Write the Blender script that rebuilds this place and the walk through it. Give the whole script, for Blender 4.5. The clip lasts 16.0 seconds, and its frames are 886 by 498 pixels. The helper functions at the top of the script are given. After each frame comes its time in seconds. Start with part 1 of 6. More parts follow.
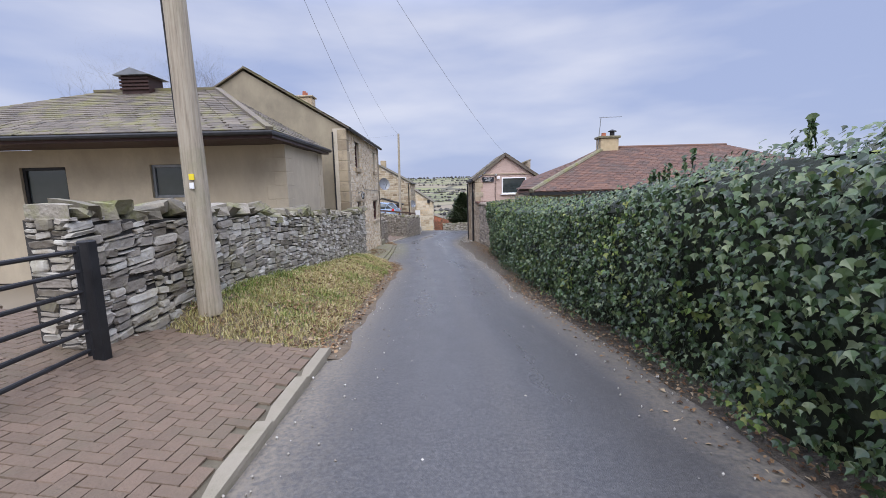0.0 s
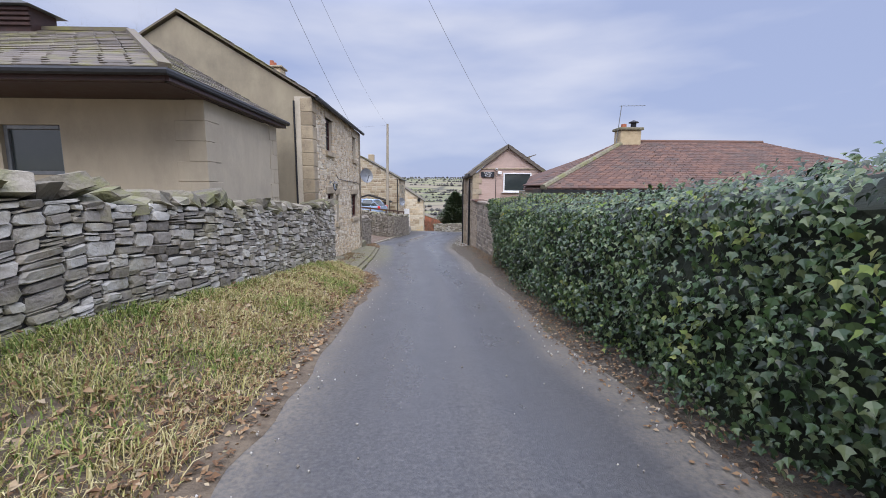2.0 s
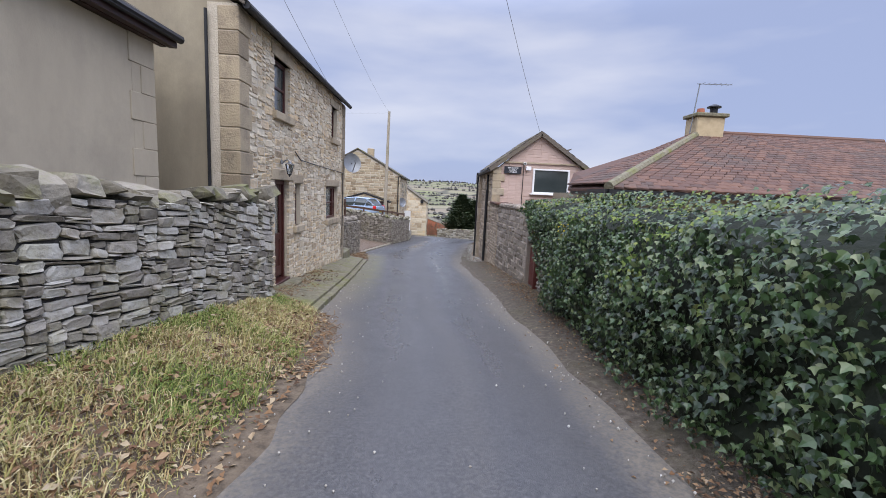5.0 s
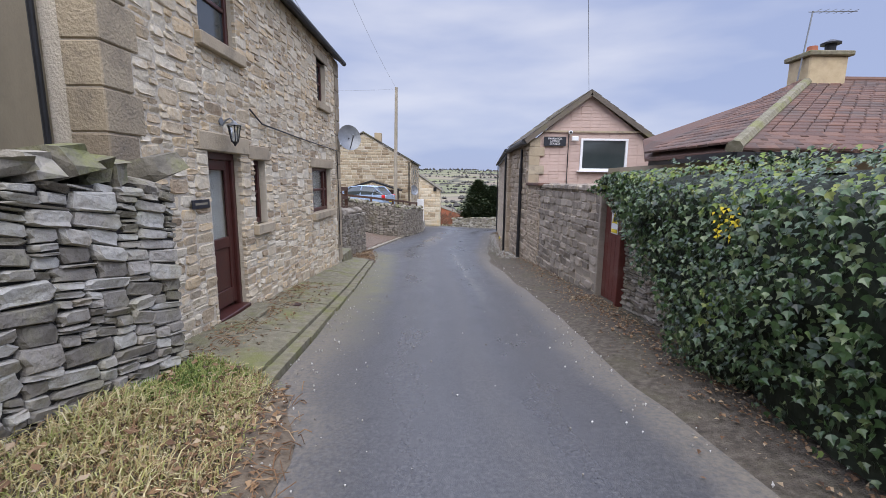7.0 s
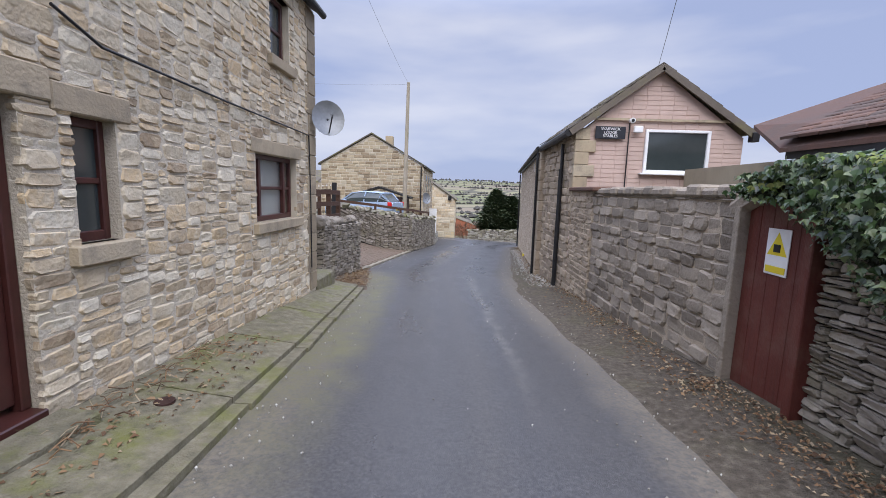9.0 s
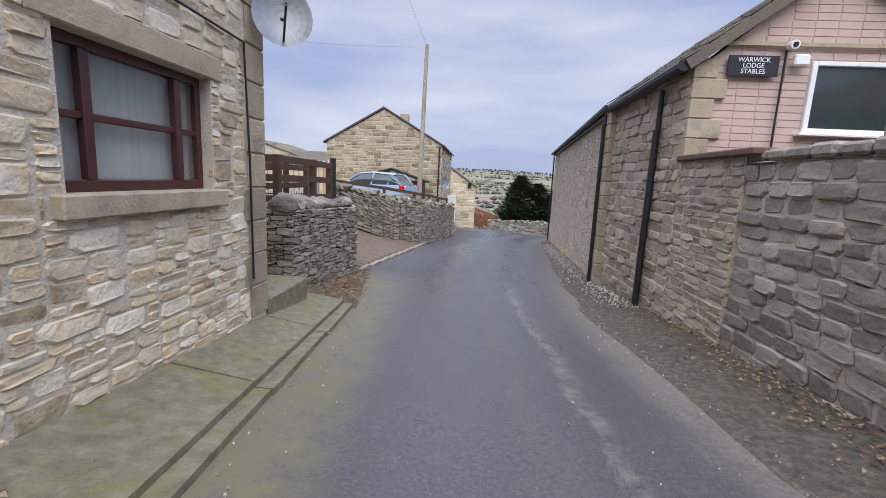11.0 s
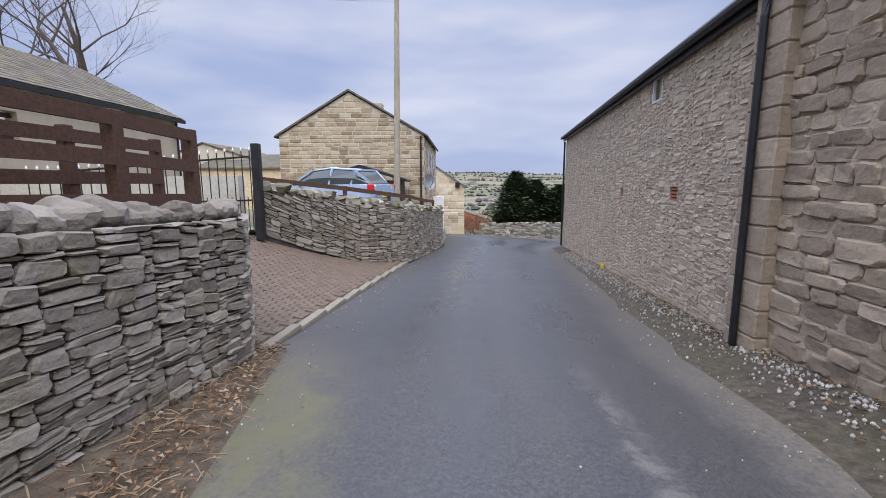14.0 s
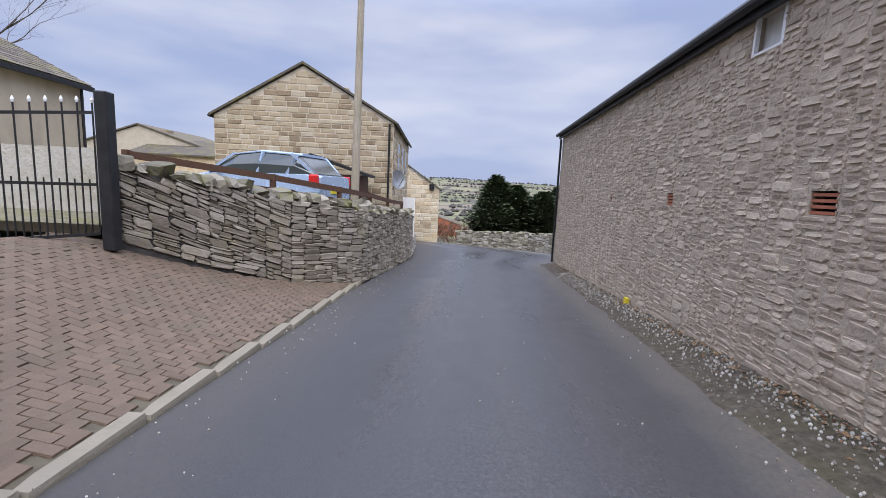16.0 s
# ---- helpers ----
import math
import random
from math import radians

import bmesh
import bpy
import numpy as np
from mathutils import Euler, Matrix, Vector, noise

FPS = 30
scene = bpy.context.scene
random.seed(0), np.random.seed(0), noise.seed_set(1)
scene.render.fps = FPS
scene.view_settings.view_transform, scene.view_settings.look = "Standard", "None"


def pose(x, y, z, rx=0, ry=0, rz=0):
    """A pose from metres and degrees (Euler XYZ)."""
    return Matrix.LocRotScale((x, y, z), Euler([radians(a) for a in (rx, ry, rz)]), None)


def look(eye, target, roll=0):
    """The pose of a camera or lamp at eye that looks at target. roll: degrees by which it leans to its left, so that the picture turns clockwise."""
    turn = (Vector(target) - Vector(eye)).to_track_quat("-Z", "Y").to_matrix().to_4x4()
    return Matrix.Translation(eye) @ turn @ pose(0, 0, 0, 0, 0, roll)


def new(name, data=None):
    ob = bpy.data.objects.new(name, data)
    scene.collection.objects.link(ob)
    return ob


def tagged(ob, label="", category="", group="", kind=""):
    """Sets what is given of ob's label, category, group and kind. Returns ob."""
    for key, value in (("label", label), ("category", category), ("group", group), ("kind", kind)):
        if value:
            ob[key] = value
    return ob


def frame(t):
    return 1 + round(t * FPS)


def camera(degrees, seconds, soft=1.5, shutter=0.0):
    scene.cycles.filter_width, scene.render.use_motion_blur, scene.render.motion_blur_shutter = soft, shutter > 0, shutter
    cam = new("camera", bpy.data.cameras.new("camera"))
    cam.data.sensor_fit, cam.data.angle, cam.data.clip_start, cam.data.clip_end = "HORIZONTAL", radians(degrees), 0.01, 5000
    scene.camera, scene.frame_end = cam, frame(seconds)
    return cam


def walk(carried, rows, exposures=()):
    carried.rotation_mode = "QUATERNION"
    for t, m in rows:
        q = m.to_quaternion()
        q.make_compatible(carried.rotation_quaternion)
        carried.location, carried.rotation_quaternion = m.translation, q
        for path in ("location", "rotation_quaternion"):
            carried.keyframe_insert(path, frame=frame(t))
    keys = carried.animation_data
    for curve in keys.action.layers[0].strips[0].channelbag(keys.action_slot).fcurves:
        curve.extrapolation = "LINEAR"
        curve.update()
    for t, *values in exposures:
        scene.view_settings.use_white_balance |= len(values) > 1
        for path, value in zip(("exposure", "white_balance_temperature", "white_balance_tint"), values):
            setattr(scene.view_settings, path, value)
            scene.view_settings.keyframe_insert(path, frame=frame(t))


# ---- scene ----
cam = camera(92.2, 16.0, 0.9)
METRES, EYE, TILT, LEAN, TURN = 27.0, 1.58, 0.0, 0.0, -0.2
ROWS = [
    (0.0, 0.0, 0.0, 0.0, -0.21, -8.18, 1.43),
    (0.5, -0.0043, 0.0314, -0.0031, -0.67, -8.74, -0.91),
    (1.0, -0.0043, 0.0626, -0.0055, -1.59, -8.2, 0.62),
    (1.5, -0.0049, 0.094, -0.0079, -1.55, -8.09, 0.03),
    (2.0, -0.0014, 0.1249, -0.01, -1.36, -8.14, -0.28),
    (2.5, -0.0001, 0.156, -0.0119, -1.02, -7.9, -2.69),
    (3.0, 0.0017, 0.1875, -0.0138, -2.15, -6.72, -3.1),
    (5.5, -0.0112, 0.3424, -0.022, -0.62, -8.5, -2.54),
    (6.0, -0.0164, 0.3734, -0.0242, -0.35, -9.35, -1.4),
    (6.5, -0.0183, 0.4041, -0.026, 0.03, -9.35, 2.07),
    (7.0, -0.0187, 0.4351, -0.0284, 0.56, -9.23, -0.66),
    (7.5, -0.0174, 0.4658, -0.0298, 0.66, -8.22, -0.61),
    (8.0, -0.0182, 0.4958, -0.0323, 1.01, -8.67, -3.32),
    (8.5, -0.0179, 0.5255, -0.0338, 2.18, -7.88, -1.9),
    (11.0, -0.0336, 0.6824, -0.0483, 4.85, -9.39, -2.72),
    (11.5, -0.0379, 0.7129, -0.0509, 4.26, -10.04, -1.17),
    (12.0, -0.0437, 0.7425, -0.0528, 4.25, -7.64, -1.2),
    (12.5, -0.0469, 0.7736, -0.0554, 3.55, -6.02, -0.16),
    (13.0, -0.0508, 0.8047, -0.0576, 3.68, -6.08, 0.74),
    (13.5, -0.0512, 0.8371, -0.0602, 3.69, -9.26, 0.24),
    (14.0, -0.05, 0.868, -0.0615, 2.67, -8.75, 0.01),
    (14.5, -0.0499, 0.8993, -0.0635, 0.36, -9.12, -1.15),
    (15.0, -0.0499, 0.9303, -0.0649, -0.58, -5.78, -1.7),
    (15.5, -0.0509, 0.962, -0.0672, -0.76, -7.52, -3.75),
    (16.0, -0.0516, 0.9928, -0.069, -0.75, -8.05, -2.7),
]
walk(cam, [(t, pose(0, 0, EYE, TILT, LEAN, TURN) @ pose(METRES * x, METRES * y, METRES * z, 90 + pitch, roll, yaw)) for t, x, y, z, yaw, pitch, roll in ROWS])

# ---- world and light ----
world = bpy.data.worlds.new("overcast_sky")
scene.world = world
world.use_nodes = True
wn, wl = world.node_tree.nodes, world.node_tree.links
wn.clear()
w_out, w_bg = wn.new("ShaderNodeOutputWorld"), wn.new("ShaderNodeBackground")
w_sky = wn.new("ShaderNodeTexSky")
w_sky.sky_type, w_sky.sun_disc = "NISHITA", False
w_sky.sun_elevation, w_sky.sun_rotation = radians(54), radians(174)
w_tc, w_map = wn.new("ShaderNodeTexCoord"), wn.new("ShaderNodeMapping")
w_map.inputs["Scale"].default_value = (1.0, 1.0, 4.0)
w_noise = wn.new("ShaderNodeTexNoise")
w_noise.inputs["Scale"].default_value, w_noise.inputs["Detail"].default_value = 2.1, 5.0
w_noise.inputs["Roughness"].default_value = 0.45
w_ramp = wn.new("ShaderNodeValToRGB")
w_ramp.color_ramp.elements[0].position, w_ramp.color_ramp.elements[0].color = 0.38, (3.75, 4.45, 6.9, 1)
w_ramp.color_ramp.elements[1].position, w_ramp.color_ramp.elements[1].color = 0.64, (6.4, 6.7, 8.2, 1)
w_mix = wn.new("ShaderNodeMix")
w_mix.data_type = "RGBA"
w_mix.inputs[0].default_value = 0.9
wl.new(w_tc.outputs["Generated"], w_map.inputs["Vector"])
wl.new(w_map.outputs["Vector"], w_noise.inputs["Vector"])
wl.new(w_noise.outputs["Fac"], w_ramp.inputs["Fac"])
wl.new(w_sky.outputs["Color"], w_mix.inputs[6])
wl.new(w_ramp.outputs["Color"], w_mix.inputs[7])
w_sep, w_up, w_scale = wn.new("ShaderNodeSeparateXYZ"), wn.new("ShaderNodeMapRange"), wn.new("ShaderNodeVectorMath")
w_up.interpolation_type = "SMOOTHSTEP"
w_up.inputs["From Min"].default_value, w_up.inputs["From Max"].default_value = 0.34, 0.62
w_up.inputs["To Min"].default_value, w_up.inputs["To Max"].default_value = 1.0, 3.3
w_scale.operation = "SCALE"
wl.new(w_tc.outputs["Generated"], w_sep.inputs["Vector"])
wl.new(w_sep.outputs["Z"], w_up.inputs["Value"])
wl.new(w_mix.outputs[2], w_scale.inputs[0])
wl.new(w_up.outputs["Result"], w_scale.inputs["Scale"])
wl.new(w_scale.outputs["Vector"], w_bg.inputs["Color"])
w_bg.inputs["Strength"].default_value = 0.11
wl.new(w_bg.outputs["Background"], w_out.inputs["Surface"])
sun = new("sun", bpy.data.lights.new("sun", "SUN"))
sun.data.energy, sun.data.angle, sun.data.color = 2.7, radians(60), (1.0, 0.96, 0.91)
sun.matrix_world = look((1, -10, 14), (0, 0, 0))


# ---- materials ----
def mat(name, ramp, rough=0.85, scale=6.0, bump=0.3, bscale=40.0, var=0.0, stain=None, sscale=1.2, spec=0.3, metal=0.0, amount=0.5, trans=0.0, stretch=(1, 1, 1)):
    """Procedural surface: colour ramp over noise and piece-to-piece variation, broad stains, fine bump."""
    m = bpy.data.materials.new(name)
    m.use_nodes = True
    n, l = m.node_tree.nodes, m.node_tree.links
    b = n["Principled BSDF"]
    b.inputs["Metallic"].default_value, b.inputs["Specular IOR Level"].default_value = metal, spec
    tc, mp = n.new("ShaderNodeTexCoord"), n.new("ShaderNodeMapping")
    mp.inputs["Scale"].default_value = stretch
    geo, info = n.new("ShaderNodeNewGeometry"), n.new("ShaderNodeObjectInfo")
    l.new(geo.outputs["Position"], mp.inputs["Vector"])
    nz = n.new("ShaderNodeTexNoise")
    nz.inputs["Scale"].default_value, nz.inputs["Detail"].default_value, nz.inputs["Roughness"].default_value = scale, 6, 0.65
    l.new(mp.outputs["Vector"], nz.inputs["Vector"])
    fac = nz.outputs["Fac"]
    if var:
        ad, fr, ml, mx = n.new("ShaderNodeMath"), n.new("ShaderNodeMath"), n.new("ShaderNodeMath"), n.new("ShaderNodeMath")
        ad.operation, fr.operation, ml.operation, mx.operation = "ADD", "FRACT", "MULTIPLY_ADD", "MULTIPLY_ADD"
        l.new(geo.outputs["Random Per Island"], ad.inputs[0])
        l.new(info.outputs["Random"], ad.inputs[1])
        l.new(ad.outputs[0], fr.inputs[0])
        ml.inputs[1].default_value, ml.inputs[2].default_value = var, -var / 2
        l.new(fr.outputs[0], ml.inputs[0])
        mx.inputs[1].default_value = 1 - 0.45 * var
        l.new(nz.outputs["Fac"], mx.inputs[0])
        ad2 = n.new("ShaderNodeMath")
        ad2.operation, ad2.inputs[1].default_value = "ADD", 0.225 * var
        l.new(ml.outputs[0], ad2.inputs[0])
        l.new(ad2.outputs[0], mx.inputs[2])
        fac = mx.outputs[0]
    cr = n.new("ShaderNodeValToRGB")
    els = cr.color_ramp.elements
    lo, hi = (0.05, 0.95) if var else (0.3, 0.7)
    for i, c in enumerate(ramp):
        p = lo + (hi - lo) * i / max(1, len(ramp) - 1)
        e = els[i] if i < 2 else els.new(p)
        e.position, e.color = p, (*c, 1)
    l.new(fac, cr.inputs["Fac"])
    col = cr.outputs["Color"]
    if stain:
        n2, r2, mi = n.new("ShaderNodeTexNoise"), n.new("ShaderNodeValToRGB"), n.new("ShaderNodeMix")
        n2.inputs["Scale"].default_value, n2.inputs["Detail"].default_value, n2.inputs["Roughness"].default_value = sscale, 8, 0.7
        l.new(geo.outputs["Position"], n2.inputs["Vector"])
        r2.color_ramp.elements[0].position, r2.color_ramp.elements[0].color = 0.48, (0, 0, 0, 1)
        r2.color_ramp.elements[1].position, r2.color_ramp.elements[1].color = 0.68, (amount, amount, amount, 1)
        l.new(n2.outputs["Fac"], r2.inputs["Fac"])
        mi.data_type = "RGBA"
        l.new(r2.outputs["Color"], mi.inputs[0])
        l.new(col, mi.inputs[6])
        mi.inputs[7].default_value = (*stain, 1)
        col = mi.outputs[2]
    l.new(col, b.inputs["Base Color"])
    rr = n.new("ShaderNodeMapRange")
    rr.inputs["To Min"].default_value, rr.inputs["To Max"].default_value = max(0.02, rough - 0.12), min(1, rough + 0.12)
    l.new(nz.outputs["Fac"], rr.inputs["Value"])
    l.new(rr.outputs["Result"], b.inputs["Roughness"])
    if bump:
        nb, bp = n.new("ShaderNodeTexNoise"), n.new("ShaderNodeBump")
        nb.inputs["Scale"].default_value, nb.inputs["Detail"].default_value = bscale, 5
        l.new(mp.outputs["Vector"], nb.inputs["Vector"])
        bp.inputs["Strength"].default_value, bp.inputs["Distance"].default_value = bump, 0.02
        l.new(nb.outputs["Fac"], bp.inputs["Height"])
        l.new(bp.outputs["Normal"], b.inputs["Normal"])
    if trans:
        b.inputs["Transmission Weight"].default_value = trans
    return m


M_DRY = mat("dry_stone", [(0.13, 0.115, 0.092), (0.24, 0.215, 0.18), (0.35, 0.32, 0.275), (0.47, 0.45, 0.4), (0.3, 0.26, 0.2)], var=0.8, stain=(0.29, 0.27, 0.14), sscale=2.2, bump=1.0, bscale=22)
M_COURSED = mat("coursed_field_stone", [(0.14, 0.12, 0.095), (0.22, 0.19, 0.155), (0.29, 0.255, 0.21), (0.37, 0.33, 0.275)], var=0.7, stain=(0.25, 0.22, 0.13), sscale=2, bump=1.0, bscale=22)
M_QUOIN = mat("weathered_quoin", [(0.24, 0.19, 0.13), (0.38, 0.31, 0.21), (0.46, 0.37, 0.25)], var=0.7, stain=(0.15, 0.125, 0.1), sscale=3, amount=0.75, bump=0.8)
M_ROCKFACE = mat("rock_faced_block", [(0.2, 0.155, 0.115), (0.3, 0.24, 0.175), (0.37, 0.3, 0.22), (0.44, 0.36, 0.27)], var=0.6, stain=(0.19, 0.16, 0.13), sscale=2.4, bump=1.0, bscale=16)
M_DRYCAP = mat("mossy_cap_stone", [(0.09, 0.08, 0.062), (0.2, 0.18, 0.14), (0.33, 0.3, 0.25)], var=0.7, stain=(0.19, 0.2, 0.06), sscale=2.4, amount=0.75, bump=1.0, bscale=22)
# Wall fill coloured far darker than the stones, painting shade into the gaps.
M_DRYCORE = mat("hearting_gap_shade", [(0.03, 0.028, 0.025), (0.07, 0.065, 0.06)], bump=0.6)
M_SAND = mat("sandstone_rubble", [(0.3, 0.22, 0.14), (0.5, 0.4, 0.27), (0.6, 0.51, 0.37), (0.67, 0.6, 0.47), (0.6, 0.45, 0.27), (0.44, 0.37, 0.28)], var=0.8, stain=(0.36, 0.32, 0.25), sscale=4, bump=0.9, bscale=24)
M_MORTAR = mat("lime_mortar", [(0.46, 0.4, 0.31), (0.62, 0.55, 0.44)], bump=0.7, bscale=50, stain=(0.36, 0.31, 0.24), sscale=3)
M_DRESSED = mat("dressed_sandstone", [(0.3, 0.24, 0.165), (0.44, 0.36, 0.25), (0.38, 0.33, 0.25)], var=0.6, stain=(0.16, 0.14, 0.11), sscale=3, amount=0.75, bump=0.5)
M_BARN = mat("barn_stone", [(0.27, 0.215, 0.16), (0.4, 0.33, 0.25), (0.48, 0.4, 0.31), (0.57, 0.48, 0.37)], var=0.6, stain=(0.31, 0.27, 0.22), sscale=2.2, bump=0.9, bscale=22)
M_BARNMORTAR = mat("barn_mortar", [(0.36, 0.3, 0.23), (0.48, 0.4, 0.31)], bump=0.8, bscale=34, stain=(0.3, 0.25, 0.2), sscale=2)
M_YELLOW = mat("honey_stone", [(0.2, 0.145, 0.09), (0.37, 0.29, 0.19), (0.44, 0.36, 0.24), (0.46, 0.4, 0.3)], var=0.85, bump=0.4, stain=(0.28, 0.24, 0.17), sscale=2)
M_DARKBLOCK = mat("weathered_block", [(0.15, 0.125, 0.1), (0.27, 0.23, 0.185), (0.42, 0.36, 0.29)], var=0.6, stain=(0.16, 0.14, 0.12), sscale=3, bump=1.0, bscale=18)
M_RENDER = mat("sandy_render", [(0.4, 0.34, 0.25), (0.49, 0.42, 0.31)], scale=2, stain=(0.3, 0.26, 0.2), sscale=0.7, bump=0.15, bscale=90, stretch=(1, 1, 0.35))
M_GREYRENDER = mat("dark_render", [(0.26, 0.22, 0.16), (0.36, 0.31, 0.22)], scale=2, stain=(0.18, 0.16, 0.12), sscale=0.9, bump=0.15, bscale=90, stretch=(1, 1, 0.35))
M_PINK = mat("pink_painted_brick", [(0.5, 0.37, 0.315), (0.58, 0.44, 0.38)], var=0.3, stain=(0.42, 0.32, 0.27), bump=0.25)
M_SLATE = mat("stone_slate", [(0.075, 0.065, 0.054), (0.13, 0.11, 0.09), (0.19, 0.16, 0.125)], var=0.6, stain=(0.2, 0.19, 0.06), sscale=1.6, amount=0.7, bump=0.5)
M_REDTILE = mat("red_roof_tile", [(0.075, 0.048, 0.04), (0.12, 0.068, 0.052), (0.175, 0.095, 0.065)], var=0.6, stain=(0.08, 0.068, 0.06), sscale=0.9, amount=0.75, bump=0.4)
M_DARK = mat("black_paint", [(0.012, 0.012, 0.013), (0.025, 0.025, 0.027)], rough=0.45, bump=0.05)
M_BROWNFASCIA = mat("brown_fascia", [(0.035, 0.018, 0.015), (0.06, 0.03, 0.025)], rough=0.5, bump=0.05)
M_ROSEWOOD = mat("red_brown_joinery", [(0.05, 0.016, 0.013), (0.078, 0.023, 0.018)], rough=0.4, bump=0.05, spec=0.5)
M_REDDOOR = mat("oxide_red_paint", [(0.095, 0.026, 0.02), (0.135, 0.038, 0.028)], rough=0.6, bump=0.2, stain=(0.18, 0.1, 0.075), sscale=2.5, stretch=(3, 3, 0.5))
M_WHITE = mat("white_plastic", [(0.74, 0.74, 0.74), (0.82, 0.82, 0.82)], rough=0.4, bump=0)
M_CHIM = mat("buff_chimney_render", [(0.42, 0.33, 0.2), (0.52, 0.42, 0.27)], stain=(0.2, 0.16, 0.12), bump=0.3)
M_POLEWOOD = mat("weathered_pole_wood", [(0.24, 0.2, 0.15), (0.36, 0.31, 0.24), (0.42, 0.38, 0.3)], scale=5, bump=0.5, bscale=12, stretch=(8, 8, 0.4), stain=(0.2, 0.2, 0.11))
M_FENCE = mat("brown_stained_timber", [(0.06, 0.032, 0.02), (0.12, 0.065, 0.042)], bump=0.35, bscale=20, stretch=(5, 5, 5))
M_CONC = mat("mossy_concrete", [(0.12, 0.11, 0.075), (0.19, 0.17, 0.115), (0.26, 0.235, 0.17)], scale=9, stain=(0.17, 0.175, 0.05), sscale=1.6, amount=1.0, bump=0.8, bscale=60)
M_KERB = mat("concrete_kerb", [(0.21, 0.185, 0.14), (0.3, 0.265, 0.205)], var=0.4, stain=(0.15, 0.14, 0.09), sscale=3, bump=0.4)
M_BRICK = mat("block_paver", [(0.11, 0.08, 0.057), (0.148, 0.106, 0.076), (0.19, 0.133, 0.095)], var=0.4, stain=(0.115, 0.105, 0.07), sscale=1.2, bump=0.5, rough=0.75)
M_SANDJOINT = mat("paver_joint", [(0.085, 0.072, 0.05), (0.135, 0.115, 0.08)], bump=0.5)
M_EARTH = mat("verge_earth", [(0.06, 0.046, 0.032), (0.125, 0.095, 0.065), (0.17, 0.135, 0.095)], scale=9, bump=0.9, bscale=30)
M_GRAVEL = mat("edge_grit", [(0.05, 0.04, 0.03), (0.1, 0.083, 0.063), (0.17, 0.142, 0.108)], scale=14, bump=1, bscale=70, stain=(0.1, 0.095, 0.045))
M_PEBBLE = mat("pale_pebbles", [(0.2, 0.18, 0.15), (0.36, 0.34, 0.3), (0.58, 0.56, 0.52)], var=0.9, bump=0.2)
M_STRAW = mat("dead_grass", [(0.2, 0.115, 0.06), (0.4, 0.3, 0.15), (0.32, 0.3, 0.1), (0.54, 0.46, 0.27), (0.26, 0.28, 0.08)], var=0.95, bump=0, scale=1.3)
M_GRASS = mat("winter_grass", [(0.07, 0.12, 0.025), (0.15, 0.2, 0.045), (0.24, 0.27, 0.075), (0.36, 0.33, 0.13)], var=0.95, bump=0, scale=1.3)
M_LITTER = mat("fallen_leaves", [(0.075, 0.045, 0.028), (0.17, 0.095, 0.05), (0.27, 0.17, 0.09), (0.36, 0.29, 0.19)], var=0.9, bump=0)
M_TWIG = mat("bare_twigs", [(0.07, 0.055, 0.045), (0.13, 0.105, 0.09)], bump=0.2)
M_LEAF = mat("ivy_leaf", [(0.009, 0.02, 0.006), (0.024, 0.052, 0.014), (0.05, 0.092, 0.027), (0.12, 0.15, 0.06)], var=0.95, scale=2.5, rough=0.36, bump=0.0, spec=0.5)
# Near-black colour paints the shade deep inside the hedge.
M_LEAFSHADE = mat("hedge_inner_shade", [(0.008, 0.012, 0.006), (0.02, 0.025, 0.012)], bump=0.8, bscale=15)
# Flower head colour, also used to paint sunlight on the hedge top.
M_LEAFPALE = mat("pale_ivy_heads_and_sunlit_top", [(0.09, 0.14, 0.03), (0.15, 0.2, 0.05), (0.22, 0.23, 0.08)], var=0.9, bump=0)
M_FLOWER = mat("yellow_flower", [(0.6, 0.45, 0.02), (0.7, 0.55, 0.05)], bump=0)
M_CONIFER = mat("conifer_needles", [(0.03, 0.05, 0.025), (0.06, 0.085, 0.04), (0.1, 0.12, 0.06)], var=0.9, bump=0)
M_SHRUB = mat("winter_shrub", [(0.12, 0.07, 0.05), (0.2, 0.12, 0.08)], var=0.8, bump=0)
M_CARBODY = mat("pale_blue_car_paint", [(0.36, 0.46, 0.62), (0.4, 0.5, 0.66)], rough=0.25, bump=0, spec=0.6, metal=0.3)
M_TYRE = mat("rubber", [(0.015, 0.015, 0.015), (0.03, 0.03, 0.03)], bump=0)
M_REDLAMP = mat("red_lamp_lens", [(0.5, 0.02, 0.02), (0.6, 0.03, 0.03)], rough=0.2, bump=0)
M_GREY = mat("grey_metal", [(0.18, 0.19, 0.2), (0.26, 0.27, 0.28)], rough=0.4, metal=0.4, bump=0)
M_GREEN = mat("green_plastic", [(0.02, 0.09, 0.06), (0.03, 0.12, 0.08)], rough=0.5, bump=0.05)
M_TERRA = mat("terracotta", [(0.3, 0.1, 0.06), (0.38, 0.14, 0.08)], bump=0.1)
M_YELLOWPAINT = mat("yellow_paint", [(0.7, 0.55, 0.03), (0.75, 0.6, 0.05)], bump=0)
M_SIGN = mat("slate_sign", [(0.02, 0.021, 0.026), (0.03, 0.032, 0.04)], rough=0.4, bump=0)
M_CURTAIN = mat("net_curtain", [(0.5, 0.5, 0.48), (0.62, 0.62, 0.6)], stretch=(1, 30, 0.2), scale=1, bump=0)
M_WOODS = mat("far_woods", [(0.055, 0.052, 0.048), (0.085, 0.078, 0.068)], var=0.9, bump=0)

M_GLASS = mat("window_glass", [(0.035, 0.045, 0.045), (0.05, 0.06, 0.06)], rough=0.14, bump=0, spec=0.9, scale=1)

